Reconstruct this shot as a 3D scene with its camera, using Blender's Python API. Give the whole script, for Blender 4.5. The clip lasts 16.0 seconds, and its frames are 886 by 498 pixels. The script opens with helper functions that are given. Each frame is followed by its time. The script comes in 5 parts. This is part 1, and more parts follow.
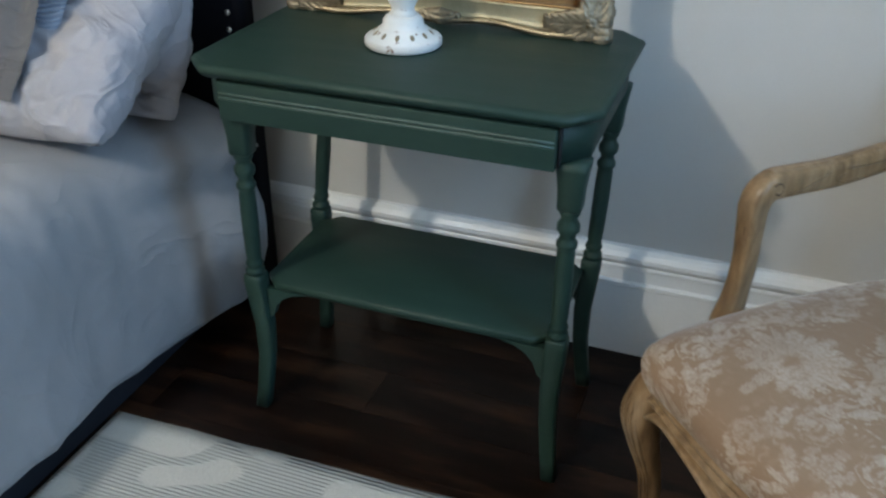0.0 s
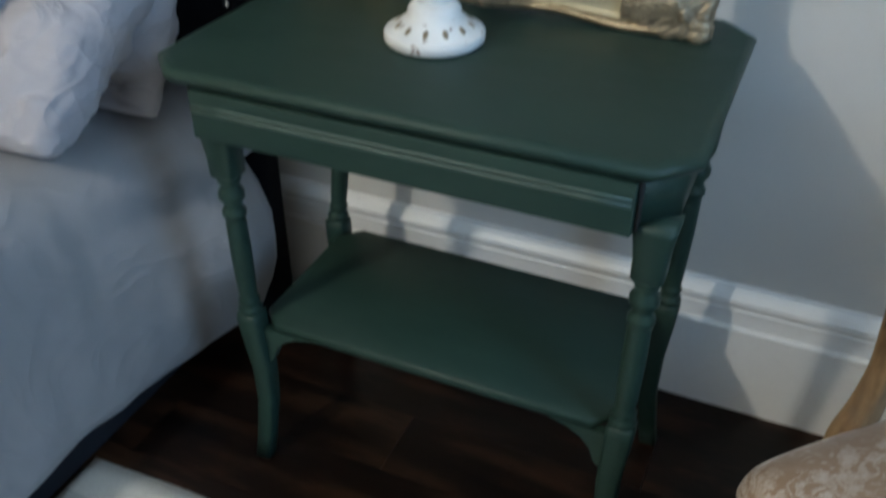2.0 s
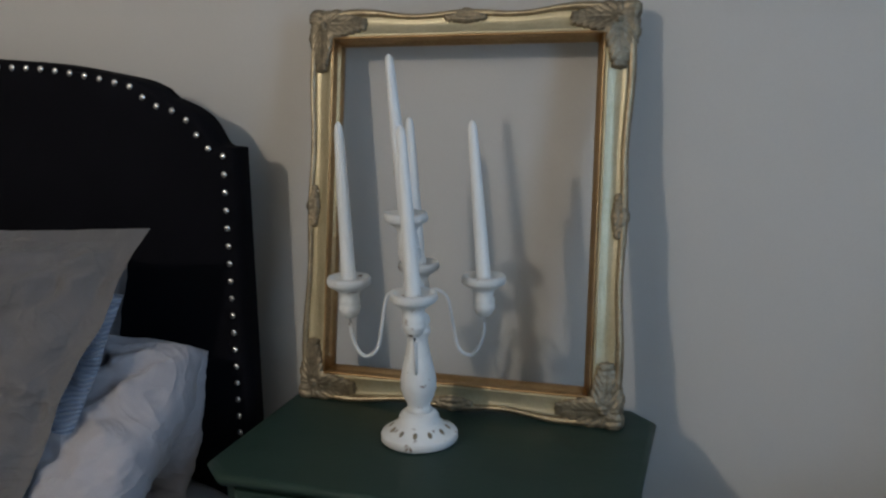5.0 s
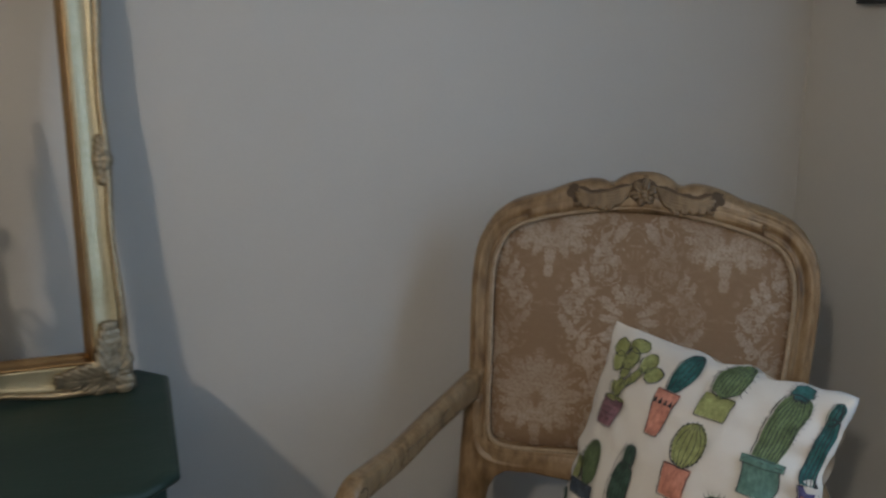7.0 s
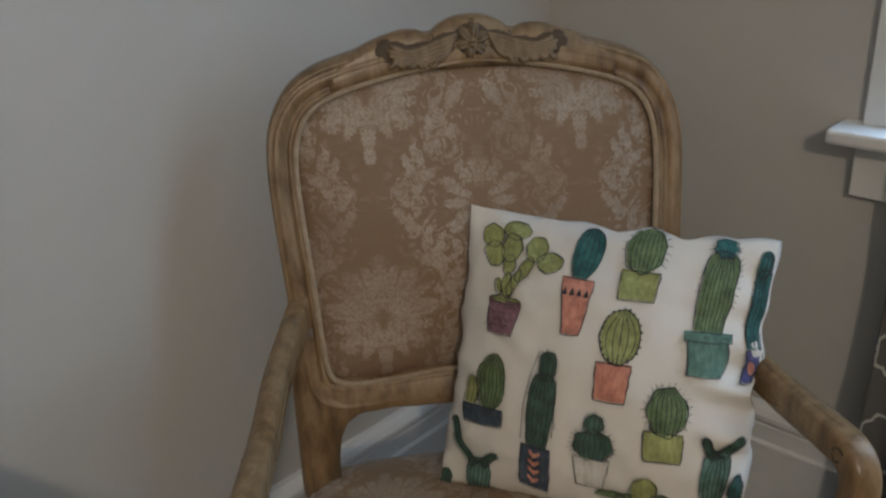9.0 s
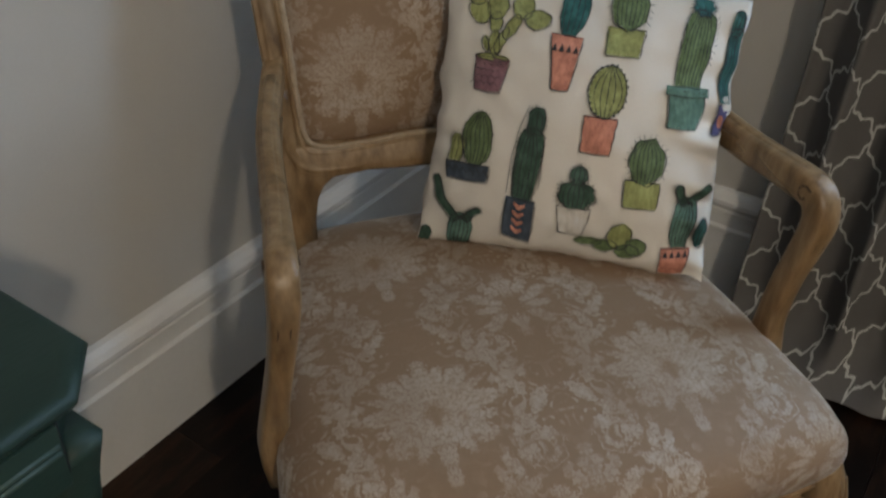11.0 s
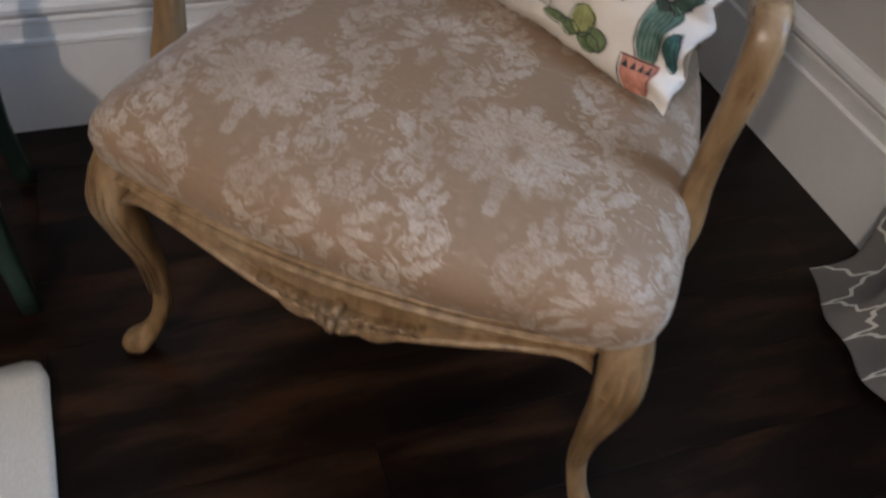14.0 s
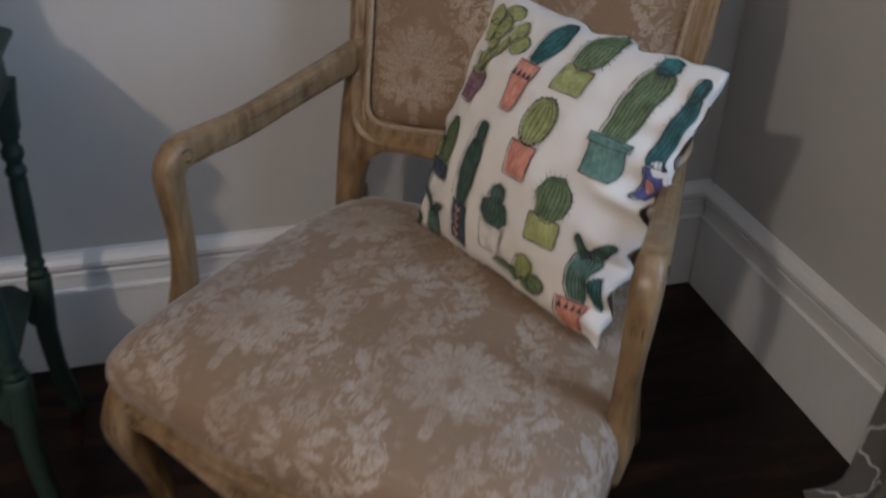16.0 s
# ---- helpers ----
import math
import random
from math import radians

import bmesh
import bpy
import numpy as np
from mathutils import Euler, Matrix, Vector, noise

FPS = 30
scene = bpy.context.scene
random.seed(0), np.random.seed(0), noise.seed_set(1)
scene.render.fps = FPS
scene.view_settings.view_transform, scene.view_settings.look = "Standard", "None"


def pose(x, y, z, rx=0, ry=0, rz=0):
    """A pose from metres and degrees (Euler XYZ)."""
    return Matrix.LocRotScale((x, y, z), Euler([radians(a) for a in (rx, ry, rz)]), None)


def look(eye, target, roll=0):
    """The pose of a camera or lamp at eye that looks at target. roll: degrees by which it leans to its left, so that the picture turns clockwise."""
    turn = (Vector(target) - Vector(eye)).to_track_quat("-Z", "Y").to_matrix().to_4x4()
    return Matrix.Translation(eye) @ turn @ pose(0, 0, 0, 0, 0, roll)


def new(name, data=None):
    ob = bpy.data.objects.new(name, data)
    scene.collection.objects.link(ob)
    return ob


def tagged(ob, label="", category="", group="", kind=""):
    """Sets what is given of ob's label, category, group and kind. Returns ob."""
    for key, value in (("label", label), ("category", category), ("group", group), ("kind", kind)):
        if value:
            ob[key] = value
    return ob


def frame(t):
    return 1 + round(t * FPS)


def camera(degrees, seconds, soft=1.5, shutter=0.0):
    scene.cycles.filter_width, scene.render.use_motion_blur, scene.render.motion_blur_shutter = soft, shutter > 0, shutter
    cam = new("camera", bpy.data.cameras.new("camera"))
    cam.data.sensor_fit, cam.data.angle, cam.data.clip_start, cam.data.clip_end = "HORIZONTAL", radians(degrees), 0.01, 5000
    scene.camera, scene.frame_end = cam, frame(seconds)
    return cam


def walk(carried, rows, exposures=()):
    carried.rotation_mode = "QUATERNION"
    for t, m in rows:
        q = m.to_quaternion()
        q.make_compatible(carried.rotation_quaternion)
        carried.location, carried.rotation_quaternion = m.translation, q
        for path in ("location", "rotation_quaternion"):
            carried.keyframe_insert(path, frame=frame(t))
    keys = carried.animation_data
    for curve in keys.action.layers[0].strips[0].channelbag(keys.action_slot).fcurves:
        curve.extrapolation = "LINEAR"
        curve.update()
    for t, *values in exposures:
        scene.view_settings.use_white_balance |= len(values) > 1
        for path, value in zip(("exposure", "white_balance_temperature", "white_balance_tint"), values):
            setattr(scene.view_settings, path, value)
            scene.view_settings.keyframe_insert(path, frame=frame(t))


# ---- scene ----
cam = camera(52.79, 16.0, soft=2.3, shutter=0.4)
# seconds, place, turn
PATH = [
    (0, -0.0005, -0.0023, 1.1613, 59.627, -0.570, 20.008),
    (0.5, -0.0989, 0.2079, 1.1447, 55.768, 0.174, 19.073),
    (1, -0.1229, 0.3745, 1.0999, 49.899, -0.177, 22.529),
    (1.5, -0.1224, 0.4154, 1.0951, 49.915, 0.032, 25.124),
    (2, -0.1069, 0.3479, 1.1367, 54.972, -0.088, 23.824),
    (2.5, -0.0907, 0.2746, 1.1979, 65.983, -0.364, 21.492),
    (3, -0.0834, 0.2426, 1.2438, 72.477, -0.191, 21.243),
    (3.5, -0.0940, 0.2485, 1.2874, 75.679, 0.061, 20.847),
    (3.7, -0.0992, 0.2483, 1.3100, 76.823, 0.159, 20.554),
    (5.8, -0.0330, -0.0917, 1.2976, 78.861, 0.924, 12.049),
    (6, 0.0056, -0.0656, 1.2680, 78.814, 0.671, 8.947),
    (6.5, -0.1329, -0.0648, 1.2675, 78.845, 0.357, -8.214),
    (7, -0.1955, 0.0664, 1.2506, 76.238, 0.113, -18.930),
    (7.5, -0.2376, 0.2859, 1.2508, 73.749, 0.581, -28.318),
    (8, -0.2546, 0.4249, 1.2343, 71.885, 1.813, -35.712),
    (8.2, -0.2357, 0.4511, 1.2210, 71.117, 2.885, -38.580),
    (10.3, -0.4466, 0.6650, 1.1972, 60.270, -1.982, -56.509),
    (10.4, -0.4470, 0.6758, 1.1868, 59.930, -2.075, -57.250),
    (10.5, -0.4526, 0.6889, 1.1771, 59.073, -3.312, -57.457),
    (11, -0.4575, 0.6573, 1.1661, 54.197, -2.467, -56.438),
    (11.5, -0.4735, 0.6488, 1.1335, 51.018, -3.001, -57.309),
    (12, -0.4727, 0.6170, 1.1066, 48.119, -6.448, -55.679),
    (12.5, -0.4202, 0.4837, 1.0873, 48.550, -5.398, -46.135),
    (13, -0.3139, 0.3366, 1.0762, 49.504, -3.904, -39.831),
    (13.5, -0.1380, 0.3373, 1.0283, 46.509, -6.279, -27.639),
    (14, -0.0154, 0.2097, 1.0293, 44.546, -5.348, -18.961),
    (14.5, 0.0572, 0.0098, 1.0831, 50.275, -3.991, -13.454),
    (14.8, 0.0361, -0.0922, 1.1255, 55.363, -2.951, -14.312),
    (15, 0.0272, -0.1379, 1.1346, 57.354, -2.790, -14.231),
    (15.5, 0.0188, -0.1440, 1.1463, 59.404, -1.703, -14.434),
    (16, 0.1059, 0.0649, 1.1362, 58.516, -0.994, -14.635),
]
EXPOSURES = [(0.0, 0.32, 5830, 3), (1.5, 0.1, 5890, 3), (2.0, 0.16, 5890, 3), (2.5, 0.36, 5790, 4), (3.0, -0.08, 5790, 4), (3.5, -0.46, 5790, 4), (6.0, -0.78, 6560, 11), (7.0, -0.74, 6620, 10), (8.2, -0.64, 6620, 10), (10.5, -0.46, 6790, 9), (11.0, -0.44, 6790, 9), (12.0, -0.34, 6410, 14), (13.0, -0.05, 6240, 16), (13.5, -0.11, 6290, 16), (14.5, 0.3, 6560, 19), (15.0, 0.12, 6480, 18), (16.0, -0.42, 6420, 17)]
walk(cam, [(t, pose(x, y, z, rx, ry, rz)) for t, x, y, z, rx, ry, rz in PATH], EXPOSURES)

# ---- light ----
world = bpy.data.worlds.new("sky")
scene.world = world
world.use_nodes = True
wn = world.node_tree.nodes
sky = wn.new("ShaderNodeTexSky")
sky.sky_type, sky.sun_disc = "NISHITA", False
sky.sun_elevation, sky.sun_rotation = radians(30), radians(200)
world.node_tree.links.new(sky.outputs[0], wn["Background"].inputs[0])
wn["Background"].inputs[1].default_value = 0.12

LAMP = (-1.5, -1.05, 2.28)          # ceiling lamp in the middle of the room
bulb = bpy.data.lights.new("lamp_bulb", "POINT")
bulb.energy, bulb.color, bulb.shadow_soft_size = 99, (1.0, 0.87, 0.71), 0.06
new("lamp_bulb", bulb).location = LAMP
day = bpy.data.lights.new("window_daylight", "AREA")
day.shape, day.size, day.size_y = "RECTANGLE", 0.95, 1.1
day.energy, day.color = 35, (0.45, 0.69, 1.0)
new("window_daylight", day).matrix_world = look((1.118, 0.38, 1.43), (0.0, 0.38, 1.2))


# ---- materials ----
def node_material(name, rough=0.6, metal=0.0, spec=0.5):
    m = bpy.data.materials.new(name)
    m.use_nodes = True
    b = m.node_tree.nodes["Principled BSDF"]
    b.inputs["Roughness"].default_value = rough
    b.inputs["Metallic"].default_value = metal
    b.inputs["Specular IOR Level"].default_value = spec
    return m, m.node_tree, b


def link(nt, a, b):
    nt.links.new(a, b)


def val(nt, op, a, b=None, c=None):
    """A math node; numbers or sockets."""
    n = nt.nodes.new("ShaderNodeMath")
    n.operation = op
    for i, v in enumerate((a, b, c)):
        if v is None:
            continue
        if isinstance(v, (int, float)):
            n.inputs[i].default_value = v
        else:
            link(nt, v, n.inputs[i])
    return n.outputs[0]


def coords(nt, kind="Object", scale=(1, 1, 1)):
    tc = nt.nodes.new("ShaderNodeTexCoord")
    mp = nt.nodes.new("ShaderNodeMapping")
    mp.inputs["Scale"].default_value = scale
    link(nt, tc.outputs[kind], mp.inputs[0])
    return mp.outputs[0]


def noise_tex(nt, co, scale, detail=4, rough=0.55):
    n = nt.nodes.new("ShaderNodeTexNoise")
    n.inputs["Scale"].default_value, n.inputs["Detail"].default_value, n.inputs["Roughness"].default_value = scale, detail, rough
    link(nt, co, n.inputs["Vector"])
    return n.outputs["Fac"]


def ramp(nt, fac, stops):
    r = nt.nodes.new("ShaderNodeValToRGB")
    while len(r.color_ramp.elements) < len(stops):
        r.color_ramp.elements.new(0.5)
    for e, (p, c) in zip(r.color_ramp.elements, stops):
        e.position, e.color = p, (*c, 1)
    link(nt, fac, r.inputs[0])
    return r.outputs[0]


def mix(nt, fac, a, b, how="MIX"):
    n = nt.nodes.new("ShaderNodeMix")
    n.data_type, n.blend_type = "RGBA", how
    for sock, v in ((n.inputs[0], fac), (n.inputs[6], a), (n.inputs[7], b)):
        if isinstance(v, (int, float)):
            sock.default_value = v
        elif isinstance(v, tuple):
            sock.default_value = (*v, 1)
        else:
            link(nt, v, sock)
    return n.outputs[2]


def relief(nt, b, height, strength, dist=0.002):
    n = nt.nodes.new("ShaderNodeBump")
    n.inputs["Strength"].default_value, n.inputs["Distance"].default_value = strength, dist
    link(nt, height, n.inputs["Height"])
    link(nt, n.outputs[0], b.inputs["Normal"])


def plain(name, dark, light, scale=8, fine=90, rough=0.6, metal=0.0, bump=0.15, stretch=(1, 1, 1), spec=0.5, spread=0.25):
    """Two scales of variation between a dark and a light tone, and fine relief."""
    m, nt, b = node_material(name, rough, metal, spec)
    co = coords(nt, scale=stretch)
    big, small = noise_tex(nt, co, scale), noise_tex(nt, co, fine, 3)
    f = val(nt, "ADD", val(nt, "MULTIPLY", big, 0.7), val(nt, "MULTIPLY", small, 0.3))
    link(nt, ramp(nt, f, [(0.5 - spread, dark), (0.5 + spread, light)]), b.inputs["Base Color"])
    link(nt, val(nt, "MULTIPLY_ADD", big, 0.2, rough - 0.1), b.inputs["Roughness"])
    relief(nt, b, small, bump)
    return m


WALL = plain("wall_paint", (0.50, 0.485, 0.455), (0.56, 0.545, 0.515), 1.5, 260, 0.75, bump=0.10)
CEIL = plain("ceiling_paint", (0.80, 0.79, 0.77), (0.85, 0.84, 0.82), 2, 200, 0.8)
TRIM = plain("trim_paint", (0.70, 0.70, 0.69), (0.80, 0.80, 0.79), 5, 120, 0.38, bump=0.05)
GREEN = plain("green_paint", (0.0120, 0.0300, 0.0235), (0.021, 0.044, 0.0340), 6, 60, 0.48, bump=0.16, stretch=(1, 4, 4), spec=0.30)
GREEN_WORN = plain("worn_green_edge", (0.020, 0.045, 0.036), (0.055, 0.085, 0.070), 30, 140, 0.45, bump=0.2)
GAP = plain("dark_gap", (0.004, 0.006, 0.006), (0.008, 0.01, 0.01), rough=0.9)
WAX = plain("candle_wax", (0.74, 0.75, 0.74), (0.82, 0.83, 0.82), 20, 150, 0.35, bump=0.03)
VELVET = plain("black_velvet", (0.003, 0.003, 0.0045), (0.0085, 0.0085, 0.0115), 5, 300, 0.95, bump=0.3, spec=0.07)
NAIL = plain("nickel_nail", (0.55, 0.55, 0.55), (0.75, 0.75, 0.74), 40, 200, 0.22, 1.0, bump=0.02)
RAIL_CLOTH = plain("dark_rail_cloth", (0.010, 0.012, 0.017), (0.018, 0.020, 0.028), 8, 300, 0.9, bump=0.3, spec=0.2)
GILT = plain("dull_gilt", (0.20, 0.155, 0.095), (0.52, 0.43, 0.29), 35, 160, 0.38, 0.85, bump=0.5)
GILT_INNER = plain("red_gold_sight_edge", (0.28, 0.16, 0.07), (0.50, 0.33, 0.16), 20, 160, 0.32, 0.85, bump=0.2)
GILT_PALE = plain("pale_gold_leaf", (0.35, 0.295, 0.17), (0.58, 0.515, 0.345), 9, 120, 0.38, 0.40, bump=0.15)
# Bronze of the frame ornaments, also the shade colour of the candelabra's holes.
BRONZE = plain("dark_bronze_and_hole_shade", (0.085, 0.070, 0.050), (0.40, 0.33, 0.22), 45, 200, 0.42, 0.5, bump=0.6)
PIPING = plain("tan_gimp_braid", (0.26, 0.19, 0.12), (0.44, 0.35, 0.25), 60, 240, 0.85, bump=0.6)
GLASSY = plain("fixture_metal", (0.5, 0.5, 0.48), (0.6, 0.6, 0.58), rough=0.3, metal=1.0)
PRINT_INK = plain("black_print", (0.02, 0.025, 0.03), (0.05, 0.05, 0.055), 60, 300, 0.9, bump=0.1)


def creased_cloth(name, dark, light, crease=9.0, depth=0.010):
    """Woven cotton with soft creases at two sizes and a fine weave."""
    m, nt, b = node_material(name, 0.86, spec=0.2)
    co = coords(nt)
    big, weave = noise_tex(nt, co, 4), noise_tex(nt, co, 600, 2)
    f = val(nt, "ADD", val(nt, "MULTIPLY", big, 0.7), val(nt, "MULTIPLY", weave, 0.3))
    link(nt, ramp(nt, f, [(0.28, dark), (0.72, light)]), b.inputs["Base Color"])

    def fold(scale, stretch):
        n = nt.nodes.new("ShaderNodeTexNoise")
        n.inputs["Scale"].default_value, n.inputs["Detail"].default_value, n.inputs["Distortion"].default_value = scale, 2, 1.1
        link(nt, coords(nt, scale=stretch), n.inputs["Vector"])
        ridge = val(nt, "SUBTRACT", 1.0, val(nt, "MINIMUM", 1.0, val(nt, "MULTIPLY", val(nt, "ABSOLUTE", val(nt, "SUBTRACT", n.outputs["Fac"], 0.5)), 7.0)))
        return val(nt, "POWER", ridge, 1.6)

    h = val(nt, "ADD", fold(crease * 0.55, (1, 1, 0.6)), val(nt, "MULTIPLY", fold(crease * 1.7, (0.8, 1, 1)), 0.45))
    h = val(nt, "ADD", h, val(nt, "MULTIPLY", weave, 0.05))
    relief(nt, b, h, 0.40, depth)
    b.inputs["Sheen Weight"].default_value = 0.15
    return m


COVERLET = creased_cloth("grey_coverlet", (0.225, 0.23, 0.245), (0.315, 0.315, 0.33), 3.2, 0.010)
COTTON = creased_cloth("pale_cotton", (0.30, 0.30, 0.33), (0.40, 0.39, 0.42), 5.0, 0.022)
SHAM = creased_cloth("grey_sham_cloth", (0.095, 0.095, 0.102), (0.155, 0.151, 0.158), 6.0, 0.013)


def satin(name, dark, light, pitch=0.011):
    """Shiny cloth gathered in fine ribs."""
    m, nt, b = node_material(name, 0.32, spec=0.6)
    co = coords(nt)
    sep = nt.nodes.new("ShaderNodeSeparateXYZ")
    link(nt, co, sep.inputs[0])
    along = val(nt, "ADD", sep.outputs[2], val(nt, "MULTIPLY", noise_tex(nt, co, 14, 2), 0.02))
    rib = val(nt, "MULTIPLY_ADD", val(nt, "SINE", val(nt, "MULTIPLY", along, 2 * math.pi / pitch)), 0.5, 0.5)
    link(nt, mix(nt, rib, dark, light), b.inputs["Base Color"])
    relief(nt, b, rib, 0.7, 0.004)
    return m


SATIN = satin("pale_blue_satin", (0.24, 0.28, 0.36), (0.33, 0.37, 0.45), 0.0075)


def distressed(name):
    m, nt, b = node_material(name, 0.55)
    co = coords(nt)
    worn = noise_tex(nt, co, 55, 5, 0.6)
    tone = ramp(nt, noise_tex(nt, co, 18), [(0.3, (0.66, 0.67, 0.66)), (0.7, (0.80, 0.81, 0.80))])
    geo = nt.nodes.new("ShaderNodeNewGeometry")
    edge = ramp(nt, geo.outputs["Pointiness"], [(0.53, (0, 0, 0)), (0.62, (0.55, 0.55, 0.55))])
    tone = mix(nt, edge, tone, (0.33, 0.31, 0.29))
    chip = ramp(nt, worn, [(0.635, (0, 0, 0)), (0.68, (0.9, 0.9, 0.9))])
    link(nt, mix(nt, chip, tone, (0.17, 0.10, 0.06)), b.inputs["Base Color"])
    relief(nt, b, worn, 0.35)
    return m


WHITE_DISTRESSED = distressed("distressed_white_paint")


def chair_wood(name, tones, dark_span=(0.40, 0.48)):
    """Waxed amber wood with a rubbed pale wash on the high parts, its hollows darkened in the colour."""
    m, nt, b = node_material(name, 0.40)
    co = coords(nt)
    along = coords(nt, scale=(1, 1, 0.22))
    grain = noise_tex(nt, along, 60, 6, 0.6)
    tone = ramp(nt, grain, [(0.3, tones[0]), (0.5, tones[1]), (0.75, tones[2])])
    wash = ramp(nt, noise_tex(nt, co, 11, 4), [(0.48, (0, 0, 0)), (0.78, (0.34, 0.34, 0.34))])
    col = mix(nt, wash, tone, (0.36, 0.29, 0.20))
    dark = ramp(nt, noise_tex(nt, along, 26, 4), [(0.60, (0, 0, 0)), (0.80, (0.75, 0.75, 0.75))])
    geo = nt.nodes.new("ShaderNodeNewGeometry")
    # Concave places get a darker brown in the colour, by pointiness.
    groove_dark = ramp(nt, geo.outputs["Pointiness"], [(dark_span[0], (0.92, 0.92, 0.92)), (dark_span[1], (0, 0, 0))])
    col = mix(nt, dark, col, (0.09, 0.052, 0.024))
    link(nt, mix(nt, groove_dark, col, (0.040, 0.024, 0.012)), b.inputs["Base Color"])
    link(nt, val(nt, "MULTIPLY_ADD", grain, 0.3, 0.22), b.inputs["Roughness"])
    relief(nt, b, grain, 0.15)
    return m


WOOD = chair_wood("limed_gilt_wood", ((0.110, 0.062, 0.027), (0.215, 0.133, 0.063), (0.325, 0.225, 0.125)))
# Darker copy of the wood for carved parts, hollows darkened further.
WOOD_CARVED = chair_wood("darker_carved_wood", ((0.085, 0.050, 0.022), (0.165, 0.103, 0.050), (0.26, 0.18, 0.10)), (0.43, 0.50))
# Dark brown for strips in place of grooves, the crest patch and the foot pads.
CHAIR_DARK = plain("dark_chair_brown", (0.045, 0.026, 0.013), (0.085, 0.052, 0.026), 30, 160, 0.6)


def floor_wood(name):
    m, nt, b = node_material(name, 0.4, spec=0.20)
    info = nt.nodes.new("ShaderNodeObjectInfo")
    co = coords(nt, scale=(1, 5, 1))
    shift = nt.nodes.new("ShaderNodeVectorMath")
    shift.operation = "ADD"
    comb = nt.nodes.new("ShaderNodeCombineXYZ")
    link(nt, val(nt, "MULTIPLY", info.outputs["Random"], 40.0), comb.inputs[0])
    link(nt, co, shift.inputs[0])
    link(nt, comb.outputs[0], shift.inputs[1])
    g = noise_tex(nt, shift.outputs[0], 3.2, 5, 0.55)
    fine = noise_tex(nt, shift.outputs[0], 45, 4, 0.6)
    col = ramp(nt, val(nt, "ADD", val(nt, "MULTIPLY", g, 0.86), val(nt, "MULTIPLY", fine, 0.14)),
               [(0.34, (0.0025, 0.0016, 0.0012)), (0.50, (0.0090, 0.0045, 0.0027)), (0.72, (0.054, 0.0245, 0.0118))])
    tint = val(nt, "MULTIPLY_ADD", info.outputs["Random"], 0.45, 0.75)
    hsv = nt.nodes.new("ShaderNodeHueSaturation")
    link(nt, tint, hsv.inputs["Value"])
    link(nt, col, hsv.inputs["Color"])
    link(nt, hsv.outputs[0], b.inputs["Base Color"])
    link(nt, val(nt, "MULTIPLY_ADD", fine, 0.3, 0.19), b.inputs["Roughness"])
    relief(nt, b, fine, 0.12)
    return m


PLANK = floor_wood("dark_laminate_floor")


def rug_cloth(name):
    """Cream pile bands between grey ribbed fields."""
    m, nt, b = node_material(name, 0.95, spec=0.1)
    co = coords(nt)
    sep = nt.nodes.new("ShaderNodeSeparateXYZ")
    link(nt, co, sep.inputs[0])
    field = noise_tex(nt, coords(nt, scale=(1, 1.3, 1)), 4.2, 1.0, 0.4)
    ribbed = ramp(nt, field, [(0.455, (0, 0, 0)), (0.47, (1, 1, 1)), (0.56, (1, 1, 1)), (0.575, (0, 0, 0))])
    ribbed = val(nt, "MULTIPLY", ribbed, val(nt, "LESS_THAN", val(nt, "ADD", sep.outputs[0], val(nt, "MULTIPLY", field, 0.3)), -0.22))
    rib = val(nt, "MULTIPLY_ADD", val(nt, "SINE", val(nt, "MULTIPLY", sep.outputs[1], 2 * math.pi / 0.0085)), 0.5, 0.5)
    tuft = noise_tex(nt, co, 380, 3, 0.7)
    cream = ramp(nt, tuft, [(0.3, (0.42, 0.41, 0.37)), (0.7, (0.58, 0.57, 0.52))])
    grey = mix(nt, rib, (0.345, 0.345, 0.315), (0.44, 0.43, 0.40))
    link(nt, mix(nt, ribbed, cream, grey), b.inputs["Base Color"])
    h = val(nt, "ADD", val(nt, "MULTIPLY", tuft, 0.5), val(nt, "MULTIPLY", val(nt, "MULTIPLY", rib, ribbed), 1.0))
    relief(nt, b, h, 0.6, 0.003)
    return m


RUG = rug_cloth("cream_ribbed_rug")


